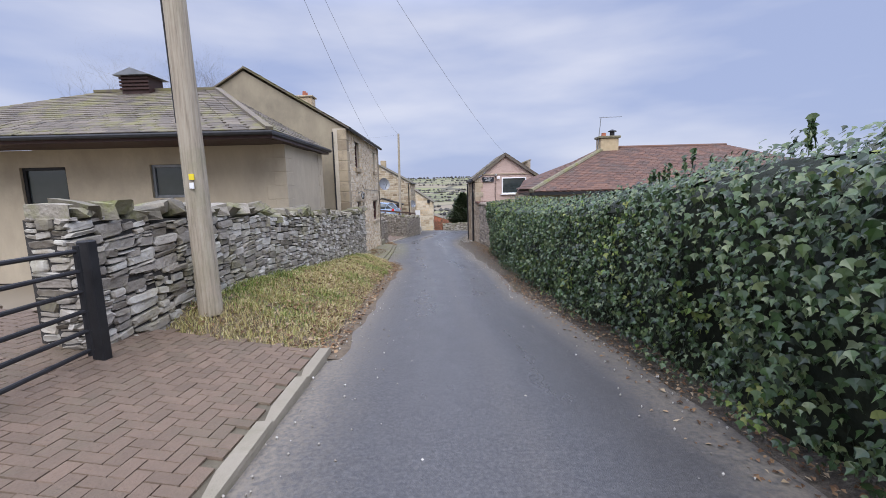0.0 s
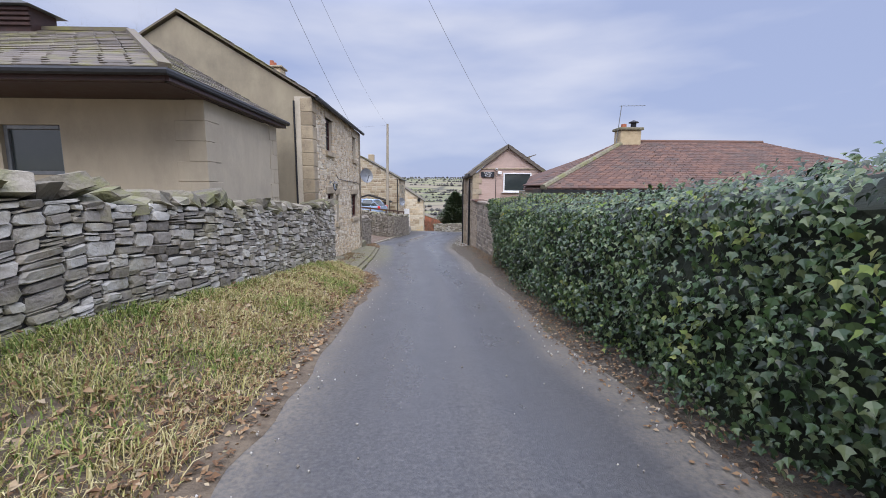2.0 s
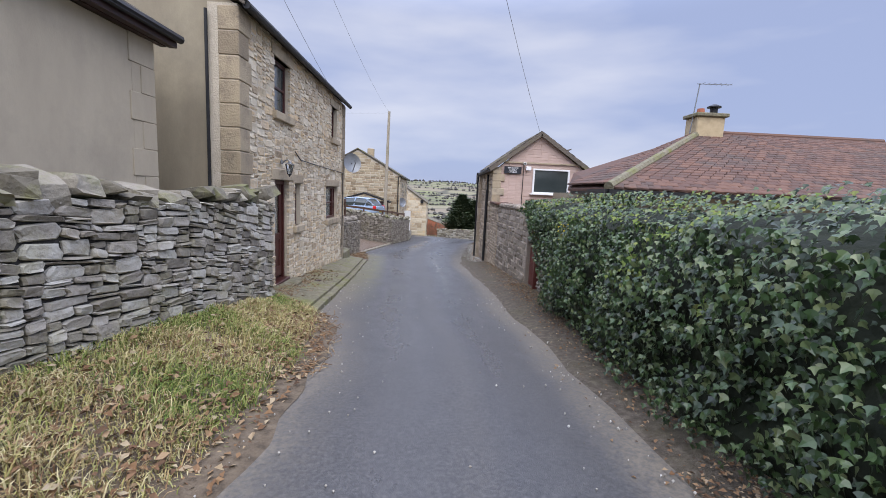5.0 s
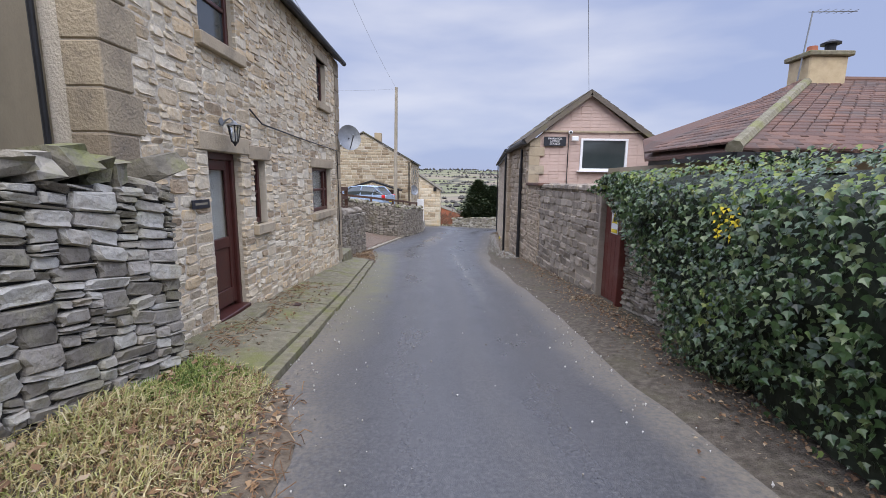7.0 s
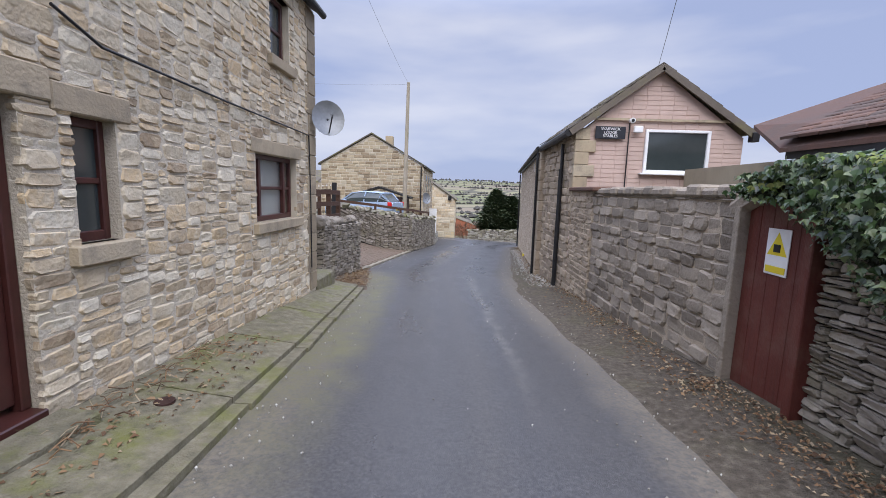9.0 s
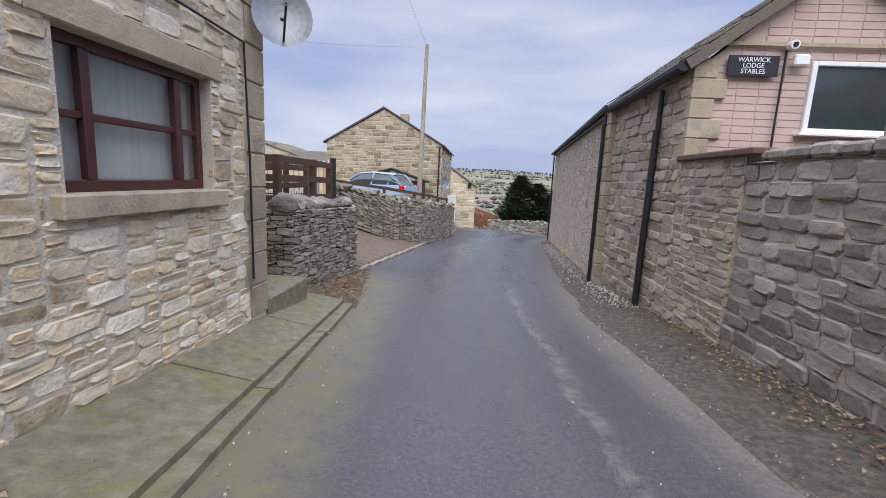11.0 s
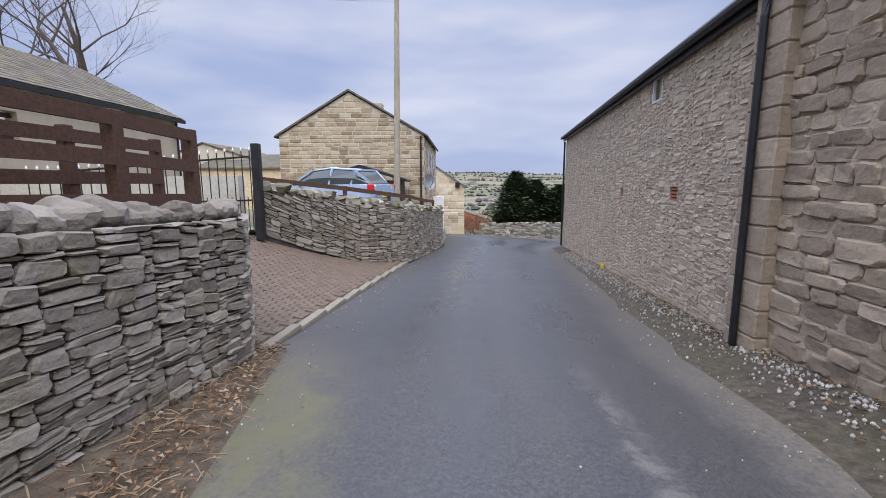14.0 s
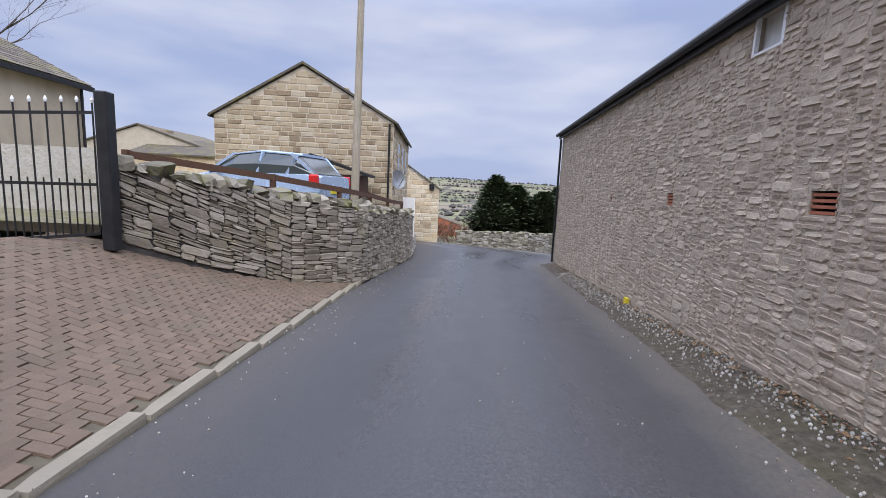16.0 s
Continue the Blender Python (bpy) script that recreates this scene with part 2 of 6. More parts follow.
M_CLEAR = mat("clear_glass", [(0.8, 0.84, 0.84), (0.85, 0.88, 0.88)], rough=0.14, bump=0, spec=0.6, trans=1.0)


def asphalt():
    """Worn damp lane: wet wheel tracks, gritty margins, moss by the house and a pale worn seam, all laid along the lane."""
    m = mat("damp_asphalt", [(0.032, 0.032, 0.035), (0.06, 0.059, 0.061), (0.1, 0.097, 0.095)], scale=38, bump=0.22, bscale=150, rough=0.5, spec=0.5, stain=(0.06, 0.06, 0.063), sscale=0.9, amount=0.35)
    n, l = m.node_tree.nodes, m.node_tree.links
    b = n["Principled BSDF"]
    uv, sep, geo = n.new("ShaderNodeUVMap"), n.new("ShaderNodeSeparateXYZ"), n.new("ShaderNodeNewGeometry")
    uv.uv_map = "lane"
    l.new(uv.outputs["UV"], sep.inputs["Vector"])

    def op(kind, a, c):
        k = n.new("ShaderNodeMath")
        k.operation = kind
        for i, x in enumerate((a, c)):
            if isinstance(x, (int, float)):
                k.inputs[i].default_value = x
            else:
                l.new(x, k.inputs[i])
        return k.outputs[0]

    def fuzz(scale, detail, stretch=(1, 1, 1)):
        t, mp = n.new("ShaderNodeTexNoise"), n.new("ShaderNodeMapping")
        mp.inputs["Scale"].default_value = stretch
        t.inputs["Scale"].default_value, t.inputs["Detail"].default_value, t.inputs["Roughness"].default_value = scale, detail, 0.7
        l.new(geo.outputs["Position"], mp.inputs["Vector"])
        l.new(mp.outputs["Vector"], t.inputs["Vector"])
        return t.outputs["Fac"]

    def ramp(x, stops):
        r = n.new("ShaderNodeValToRGB")
        els = r.color_ramp.elements
        for i, (p, v) in enumerate(stops):
            e = els[i] if i < 2 else els.new(p)
            e.position, e.color = p, (v, v, v, 1)
        l.new(x, r.inputs["Fac"])
        return r.outputs["Color"]

    def over(fac, colour):
        k = n.new("ShaderNodeMix")
        k.data_type = "RGBA"
        k.inputs[7].default_value = (*colour, 1)
        l.new(fac, k.inputs[0])
        l.new(b.inputs["Base Color"].links[0].from_socket, k.inputs[6])
        l.new(k.outputs[2], b.inputs["Base Color"])

    across = op("ADD", sep.outputs["X"], op("MULTIPLY", op("SUBTRACT", fuzz(1.4, 8), 0.5), 0.16))
    along = op("MULTIPLY", sep.outputs["Y"], 0.02)
    speck = ramp(fuzz(24, 4), [(0.36, 0.25), (0.62, 1.0)])
    dirt = op("MULTIPLY", ramp(across, [(0.0, 1.0), (0.07, 0.85), (0.15, 0.3), (0.24, 0.06), (0.48, 0.05), (0.55, 0.12), (0.63, 0.0), (0.82, 0.1), (0.89, 0.7), (0.95, 1.0)]), speck)
    over(dirt, (0.2, 0.172, 0.132))
    fresh = op("MULTIPLY", ramp(along, [(0.545, 0.0), (0.575, 1.0)]), ramp(across, [(0.28, 0.75), (0.5, 0.25)]))
    over(fresh, (0.042, 0.043, 0.046))
    moss = op("MULTIPLY", op("MULTIPLY", ramp(across, [(0.13, 0.85), (0.24, 0.0)]), ramp(along, [(0.32, 0.0), (0.4, 1.0), (0.54, 1.0), (0.56, 0.0)])), ramp(fuzz(3, 8), [(0.38, 0.2), (0.6, 1.0)]))
    over(moss, (0.15, 0.142, 0.07))
    seam = op("MULTIPLY", op("MULTIPLY", ramp(across, [(0.655, 0.0), (0.672, 1.0), (0.69, 1.0), (0.71, 0.0)]), ramp(along, [(0.36, 0.0), (0.42, 1.0), (0.53, 1.0), (0.56, 0.0)])), ramp(fuzz(6, 8), [(0.42, 0.0), (0.6, 0.9)]))
    over(seam, (0.16, 0.152, 0.137))
    wet = op("MULTIPLY", ramp(across, [(0.2, 0.0), (0.32, 1.0), (0.42, 0.85), (0.5, 0.2), (0.57, 0.3), (0.66, 1.0), (0.76, 0.8), (0.86, 0.0)]), ramp(fuzz(0.7, 6, (1, 0.35, 1)), [(0.35, 0.4), (0.62, 1.0)]))
    dry = op("SUBTRACT", 0.52, op("MULTIPLY", wet, 0.33))
    l.new(op("ADD", dry, op("MULTIPLY", dirt, 0.35)), b.inputs["Roughness"])
    return m


def fields():
    """Winter pasture cut into fields, with dark hedge lines between them."""
    m = mat("winter_fields", [(0.16, 0.17, 0.06), (0.3, 0.27, 0.13)], scale=0.02, bump=0)
    n, l = m.node_tree.nodes, m.node_tree.links
    b = n["Principled BSDF"]
    geo, mp = n.new("ShaderNodeNewGeometry"), n.new("ShaderNodeMapping")
    mp.inputs["Scale"].default_value = (0.0085, 0.013, 0)
    l.new(geo.outputs["Position"], mp.inputs["Vector"])
    v1, v2, r1, r2, mix = n.new("ShaderNodeTexVoronoi"), n.new("ShaderNodeTexVoronoi"), n.new("ShaderNodeValToRGB"), n.new("ShaderNodeValToRGB"), n.new("ShaderNodeMix")
    v2.feature = "DISTANCE_TO_EDGE"
    for v in (v1, v2):
        v.inputs["Scale"].default_value = 1
        l.new(mp.outputs["Vector"], v.inputs["Vector"])
    sep = n.new("ShaderNodeSeparateColor")
    l.new(v1.outputs["Color"], sep.inputs["Color"])
    l.new(sep.outputs["Red"], r1.inputs["Fac"])
    els = r1.color_ramp.elements
    els[0].position, els[0].color = 0, (0.135, 0.14, 0.075, 1)
    els[1].position, els[1].color = 1, (0.19, 0.155, 0.11, 1)
    for p, c in ((0.3, (0.18, 0.185, 0.085, 1)), (0.55, (0.225, 0.2, 0.125, 1)), (0.8, (0.2, 0.16, 0.12, 1))):
        e = els.new(p)
        e.color = c
    r2.color_ramp.elements[0].position, r2.color_ramp.elements[0].color = 0.03, (1, 1, 1, 1)
    r2.color_ramp.elements[1].position, r2.color_ramp.elements[1].color = 0.07, (0, 0, 0, 1)
    l.new(v2.outputs["Distance"], r2.inputs["Fac"])
    mix.data_type = "RGBA"
    mix.inputs[7].default_value = (0.09, 0.085, 0.06, 1)
    l.new(r2.outputs["Color"], mix.inputs[0])
    l.new(r1.outputs["Color"], mix.inputs[6])
    l.new(mix.outputs[2], b.inputs["Base Color"])
    return m


M_ROAD, M_FIELDS = asphalt(), fields()


# ---- mesh helpers ----
rng = random.Random(7)


def root_of(ob):
    while ob.parent:
        ob = ob.parent
    return ob


def thing(name, at, label, category, group="", kind=""):
    ob = new(name)
    ob.location = at
    ob["base"] = list(at)
    return tagged(ob, label, category, group, kind)


def mesh_ob(name, verts, faces, material, parent=None, label=""):
    me = bpy.data.meshes.new(name)
    if parent:
        base = root_of(parent).get("base", (0, 0, 0))
        verts = [(v[0] - base[0], v[1] - base[1], v[2] - base[2]) for v in verts]
    me.from_pydata([tuple(map(float, v)) for v in verts], [], faces)
    me.materials.append(material)
    ob = new(name, me)
    if parent:
        ob.parent = parent
    if label:
        ob["label"] = label
    return ob


def structure(ob, label, category):
    return tagged(ob, label, category, "", "structure")


class Shape:
    """Collects vertices and faces of one mesh."""

    def __init__(self):
        self.v, self.f = [], []

    def add(self, verts, faces):
        o = len(self.v)
        self.v += [tuple(p) for p in verts]
        self.f += [tuple(i + o for i in f) for f in faces]
        return self

    def box(self, x0, x1, y0, y1, z0, z1, ch=0.008):
        ch = min(ch, abs(x1 - x0) / 3, abs(y1 - y0) / 3, abs(z1 - z0) / 3)
        v = []
        for x, sx in ((x0, 1), (x1, -1)):
            for y, sy in ((y0, 1), (y1, -1)):
                for z, sz in ((z0, 1), (z1, -1)):
                    v += [(x, y + sy * ch, z + sz * ch), (x + sx * ch, y, z + sz * ch), (x + sx * ch, y + sy * ch, z)]
        i = lambda a, b, c, k: (a * 4 + b * 2 + c) * 3 + k
        f = []
        for k, (p, q) in enumerate((((1, 2)), ((0, 2)), ((0, 1)))):
            for s in (0, 1):
                loop = []
                for a, b in ((0, 0), (1, 0), (1, 1), (0, 1)):
                    idx = [0, 0, 0]
                    idx[k], idx[p], idx[q] = s, a, b
                    loop.append(i(*idx, k))
                f.append(tuple(loop if (s == 1) == (k != 1) else loop[::-1]))
        for k in range(3):
            p, q = [j for j in range(3) if j != k]
            for a in (0, 1):
                for b in (0, 1):
                    e0, e1 = [0, 0, 0], [0, 0, 0]
                    e0[p], e0[q], e1[p], e1[q], e1[k] = a, b, a, b, 1
                    f.append((i(*e0, p), i(*e1, p), i(*e1, q), i(*e0, q)))
        for a in (0, 1):
            for b in (0, 1):
                for c in (0, 1):
                    f.append((i(a, b, c, 0), i(a, b, c, 1), i(a, b, c, 2)))
        return self.add(v, f)

    def beam(self, p, q, w, h, up=(0, 0, 1)):
        """A square bar from p to q."""
        p, q = Vector(p), Vector(q)
        d = (q - p).normalized()
        s = d.cross(Vector(up))
        s = s.normalized() if s.length > 1e-4 else Vector((1, 0, 0))
        u = s.cross(d)
        v = [c + s * (a * w / 2) + u * (b * h / 2) for c in (p, q) for a, b in ((-1, -1), (1, -1), (1, 1), (-1, 1))]
        return self.add(v, [(3, 2, 1, 0), (4, 5, 6, 7), (0, 1, 5, 4), (1, 2, 6, 5), (2, 3, 7, 6), (3, 0, 4, 7)])

    def tube(self, pts, radii, seg=10):
        pts = [Vector(p) for p in pts]
        if not isinstance(radii, (list, tuple)):
            radii = [radii] * len(pts)
        v = []
        for k, p in enumerate(pts):
            d = (pts[min(k + 1, len(pts) - 1)] - pts[max(k - 1, 0)]).normalized()
            s = d.cross(Vector((0.13, 0.31, 0.94)))
            s = s.normalized() if s.length > 1e-3 else Vector((1, 0, 0))
            u = d.cross(s)
            for j in range(seg):
                a = 2 * math.pi * j / seg
                v.append(p + (s * math.cos(a) + u * math.sin(a)) * radii[k])
        f = [(k * seg + j, k * seg + (j + 1) % seg, (k + 1) * seg + (j + 1) % seg, (k + 1) * seg + j) for k in range(len(pts) - 1) for j in range(seg)]
        f += [tuple(range(seg))[::-1], tuple((len(pts) - 1) * seg + j for j in range(seg))]
        return self.add(v, f)

    def prism(self, poly, shift):
        """A polygon (3D points) pushed by a vector."""
        n, sh = len(poly), Vector(shift)
        v = [Vector(p) for p in poly] + [Vector(p) + sh for p in poly]
        return self.add(v, [tuple(range(n)), tuple(range(n, 2 * n))[::-1]] + [(j, j + n, (j + 1) % n + n, (j + 1) % n) for j in range(n)])

    def ob(self, name, material, parent=None, label=""):
        return mesh_ob(name, self.v, self.f, material, parent, label)


def road_z(y):
    return -0.0695 * y


def lerp(x, pts):
    return float(np.interp(x, [p[0] for p in pts], [p[1] for p in pts]))


# ---- stone laying ----
STONE_F = [(0, 1, 5, 4), (1, 2, 6, 5), (2, 3, 7, 6), (3, 0, 4, 7), (4, 5, 9, 8), (5, 6, 10, 9), (6, 7, 11, 10), (7, 4, 8, 11), (8, 9, 10, 11)]


def stone_verts(rough, r):
    v = []
    for z, ins in ((0, 0), (0.72, 0.0), (1, 0.09)):
        for a, b in ((-1, -1), (1, -1), (1, 1), (-1, 1)):
            j = rough if z else 0
            v.append((a * (0.5 - ins * 0.8) + r.uniform(-j, j) * 0.5, b * (0.5 - ins * 1.4) + r.uniform(-j, j), z + r.uniform(-j, j) * 1.5))
    return v


COBBLE_F = [(k, (k + 1) % 8, 8 + (k + 1) % 8, 8 + k) for k in range(8)] + [(8 + k, 8 + (k + 1) % 8, 16 + (k + 1) % 8, 16 + k) for k in range(8)] + [tuple(range(16, 24))]


def cobble_verts(rough, r):
    """A rubble stone with knocked-off corners and a slightly domed face."""
    v, ring = [], []
    for a, b in ((-0.4, -0.5), (0.4, -0.5), (0.5, -0.26), (0.5, 0.26), (0.4, 0.5), (-0.4, 0.5), (-0.5, 0.26), (-0.5, -0.26)):
        ring.append((a + r.uniform(-1, 1) * rough * 0.7, b + r.uniform(-1, 1) * rough))
    tx, ty = r.uniform(-0.25, 0.25), r.uniform(-0.3, 0.3)
    for z, f in ((0, 1.0), (0.7, 1.0), (1.0, 0.82)):
        v += [(a * (f + 0.08 * (1 - f)), b * f, z + (z > 0.8) * (a * tx + b * ty + r.uniform(-0.12, 0.06))) for a, b in ring]
    return v


RUBBLE = [cobble_verts(0.09, rng) for _ in range(16)]
DRYSTONE = [cobble_verts(0.11, rng) for _ in range(16)]
ROUGH = [stone_verts(0.13, rng) for _ in range(14)]
TRIM = [stone_verts(0.03, rng) for _ in range(8)]
SQUARE = [[(p[0] / 0.5 * 0.48 if k < 8 else math.copysign(0.47, p[0]), math.copysign(0.5 if k < 8 else 0.46, p[1]), p[2]) for k, p in enumerate(stone_verts(0.0, rng))] for _ in range(2)]
shared = {}


def lay(parent, piece, material, stones, kinds, nparts=300):
    """stones: (origin, u, v, w) with full edge vectors. The first nparts are objects, the rest one joined mesh."""
    base = Vector(root_of(parent).get("base", (0, 0, 0)))
    sh = Shape()
    for k, (o, u, v, w) in enumerate(stones):
        kk = rng.randrange(len(kinds))
        if k < nparts:
            key = (id(kinds), kk, material.name)
            if key not in shared:
                me = bpy.data.meshes.new(piece)
                me.from_pydata(kinds[kk], [], COBBLE_F if len(kinds[kk]) == 24 else STONE_F)
                me.materials.append(material)
                shared[key] = me
            ob = new(piece, shared[key])
            ob.parent = parent
            ob.matrix_basis = Matrix(((u[0], v[0], w[0], o[0] - base[0]), (u[1], v[1], w[1], o[1] - base[1]), (u[2], v[2], w[2], o[2] - base[2]), (0, 0, 0, 1)))
        else:
            o, u, v, w = Vector(o), Vector(u), Vector(v), Vector(w)
            sh.add([o + u * p[0] + v * p[1] + w * p[2] for p in kinds[kk]], COBBLE_F if len(kinds[kk]) == 24 else STONE_F)
    if sh.v:
        tagged(sh.ob(piece + "_rest", material, parent), kind="stuff")


def courses(L, zb, zt, holes, ch, ll, gap=0.012, follow=False, seed=1):
    """Rectangles (u0, u1, v0, v1) of stones in courses that keep clear of the holes."""
    r = random.Random(seed)
    out = []
    lo = 0 if follow else min(zb(0), zb(L))
    hi = max(zt(u * L / 20) - (zb(u * L / 20) if follow else 0) for u in range(21))
    v = lo
    while v < hi:
        h = r.uniform(*ch)
        spans = [(0.0, L)]
        for a, b, c, d in holes:
            if v + h > c + 0.01 and v < d - 0.01:
                spans = [s for p, q in spans for s in ((p, min(q, a)), (max(p, b), q)) if s[1] - s[0] > 0.04]
        for p, q in spans:
            u = p
            while u < q - 0.03:
                e = min(q, u + r.uniform(*ll))
                if q - e < ll[0] * 0.5:
                    e = q
                m = (u + e) / 2
                if follow:
                    v0, v1 = v, min(v + h, min(zt(u) - zb(u), zt(e) - zb(e)))
                    off = zb(m)
                else:
                    v0, v1, off = max(v, max(zb(u), zb(e))), min(v + h, min(zt(u), zt(e))), 0
                if v1 - v0 > 0.025:
                    out.append((u + gap / 2, e - gap / 2, v0 + off + gap / 2, v1 + off - gap / 2))
                u = e
        v += h
    return out


def random_rubble(L, zb, zt, holes, rub, gap, follow, seed):
    """Rectangles of stones of mixed size, fitted together without regular courses."""
    cw, cv, wr, hr = rub
    r = random.Random(seed)
    lo = 0 if follow else min(zb(0), zb(L))
    hi = max(zt(u * L / 20) - (zb(u * L / 20) if follow else 0) for u in range(21))
    nu, nv = max(1, round(L / cw)), int((hi - lo) / cv) + 1
    cw = L / nu
    free = np.ones((nv, nu), bool)
    for a, b, c, d in holes:
        free[max(0, round((c - lo) / cv)):max(0, round((d - lo) / cv)), max(0, round(a / cw)):max(0, round(b / cw))] = False
    out = []
    for j in range(nv):
        for i in range(nu):
            if not free[j, i]:
                continue
            run = 1
            while run < wr[1] + wr[0] and i + run < nu and free[j, i + run]:
                run += 1
            w = min(run, r.randint(*wr))
            if run - w < wr[0]:
                w = run
            h, want = 1, min(r.randint(*hr), max(hr[0], int(w * cw / cv * 0.6)))
            while h < want and j + h < nv and free[j + h, i:i + w].all():
                h += 1
            free[j:j + h, i:i + w] = False
            a, b = i * cw, (i + w) * cw
            v0, v1, off = lo + j * cv, lo + (j + h) * cv, 0
            if follow:
                v1, off = min(v1, min(zt(a) - zb(a), zt(b) - zb(b))), zb((a + b) / 2)
            else:
                v0, v1 = max(v0, zb(a), zb(b)), min(v1, zt(a), zt(b))
            if v1 - v0 > 0.02:
                out.append((a + gap / 2, b - gap / 2, v0 + off + gap / 2, v1 + off - gap / 2))
    return out


def face_stones(parent, piece, material, p0, p1, normal, zb, zt, holes=(), ch=(0.07, 0.14), ll=(0.14, 0.42), kinds=None, nparts=300, proud=0.03, near=None, follow=False, gap=0.012, seed=1, rub=None):
    p0, p1, nn = Vector((*p0, 0)), Vector((*p1, 0)), Vector((*normal, 0)).normalized()
    L = (p1 - p0).length
    ud = (p1 - p0) / L
    st = random_rubble(L, zb, zt, holes, rub, gap, follow, seed) if rub else courses(L, zb, zt, holes, ch, ll, gap, follow, seed)
    if near is not None:
        st.sort(key=lambda s: abs((s[0] + s[1]) / 2 - near[0]) + abs((s[2] + s[3]) / 2 - near[1]))
    slope = (zb(L) - zb(0)) / L if follow else 0
    r = random.Random(seed + 5)
    res = []
    for u0, u1, v0, v1 in st:
        dep = 0.05 + proud * r.random()
        c = p0 + ud * ((u0 + u1) / 2) - nn * 0.045
        tilt = slope * (u1 - u0) + (r.uniform(-0.022, 0.022) if kinds in (ROUGH, DRYSTONE) else 0)
        tall = r.uniform(0.82, 1.06) if kinds is ROUGH else 1
        res.append(((c.x, c.y, (v0 + v1) / 2), (ud.x * (u1 - u0), ud.y * (u1 - u0), tilt), (0, 0, (v1 - v0) * tall), tuple(nn * dep)))
    lay(parent, piece, material, res, kinds or ROUGH, nparts)


def wall_body(sh, p0, p1, normal, zb, zt, thick, holes=(), cuts=(), rec=0.003):
    """Solid wall behind its face, cut through by its holes."""
    p0, p1, nn = Vector((*p0, 0)), Vector((*p1, 0)), Vector((*normal, 0)).normalized()
    L = (p1 - p0).length
    ud = (p1 - p0) / L
    us = sorted({0, L, *cuts, *[h[0] for h in holes], *[h[1] for h in holes]})
    for a, b in zip(us, us[1:]):
        m = (a + b) / 2
        spans, cur = [], None
        hs = sorted((h[2], h[3]) for h in holes if h[0] < m < h[1])
        for c, d in hs:
            spans.append((cur, c))
            cur = d
        spans.append((cur, None))
        for c, d in spans:
            q = [(p0 + ud * a, c if c is not None else zb(a)), (p0 + ud * b, c if c is not None else zb(b)), (p0 + ud * b, d if d is not None else zt(b)), (p0 + ud * a, d if d is not None else zt(a))]
            sh.prism([(p.x - nn.x * rec, p.y - nn.y * rec, z) for p, z in q], -nn * thick)
    return sh


def tile_roof(parent, piece, material, a, b, c, d, row, length, nparts=0, thick=0.02, seed=3):
    """Overlapping slates on the roof plane a-b (eave) to d-c (ridge)."""
    a, b, c, d = Vector(a), Vector(b), Vector(c), Vector(d)
    r = random.Random(seed)
    rows = max(2, int(((d - a).length + (c - b).length) / 2 / row))
    nrm = (b - a).cross(d - a).normalized()
    if nrm.z < 0:
        nrm = -nrm
    st = []
    for k in range(rows):
        f0, f1 = k / rows, (k + 1) / rows
        e0, e1 = a.lerp(d, f0), b.lerp(c, f0)
        g0, g1 = a.lerp(d, f1), b.lerp(c, f1)
        n = max(1, round((e1 - e0).length / length))
        for j in range(n):
            s, t = j / n, (j + 1) / n
            p, q, x, y = e0.lerp(e1, s), e0.lerp(e1, t), g0.lerp(g1, s), g0.lerp(g1, t)
            mid, u, v = (p + q + x + y) / 4, (q - p + y - x) / 2, (x + y - p - q) / 2
            v = v * 1.12 - nrm * 0.018
            st.append((mid + nrm * (0.012 + r.uniform(0, 0.006)), u * 0.97, v, nrm * thick))
    lay(parent, piece, material, st, TRIM, nparts)


# ---- ground, lane and paving ----
VALLEY = [(-400, 24), (0, 0), (56, -3.95), (100, -8.5), (200, -15), (400, -19), (700, -11), (1100, 9), (1600, 34), (3200, 40)]


def ground_z(x, y):
    z = lerp(y, VALLEY) - 0.12
    if y > 70:
        z += noise.noise(Vector((x * 0.004, y * 0.004, 3))) * min(8, (y - 70) * 0.03) + noise.noise(Vector((x * 0.0011, 0.3, 7))) * max(0, min(14, (y - 700) * 0.02))
    if x < -3.6:
        z += 0.25 * min(1, (-3.6 - x) / 3)
    if x > 4:
        z += 0.3 * min(1, (x - 4) / 3) if y < 46 else 0
    return z


def spread(lo, hi, fine0, fine1, step, grow=1.18):
    a, s = [fine0], step
    while a[-1] > lo:
        s *= grow
        a.append(a[-1] - s)
    a, b, s = a[::-1], [], step
    n = int((fine1 - fine0) / step)
    b = [fine0 + step * (i + 1) for i in range(n)]
    while b[-1] < hi:
        s = s if b[-1] < fine1 else s * grow
        b.append(b[-1] + s)
    return a + b


gx, gy = spread(-2500, 2500, -20, 20, 1.5), spread(-300, 3200, -10, 70, 2.0)
ground = mesh_ob("ground", [(x, y, ground_z(x, y)) for y in gy for x in gx],
                 [(j * len(gx) + i, j * len(gx) + i + 1, (j + 1) * len(gx) + i + 1, (j + 1) * len(gx) + i) for j in range(len(gy) - 1) for i in range(len(gx) - 1)], M_FIELDS)
structure(ground, "rolling winter pasture divided into olive and straw fields", "ground")

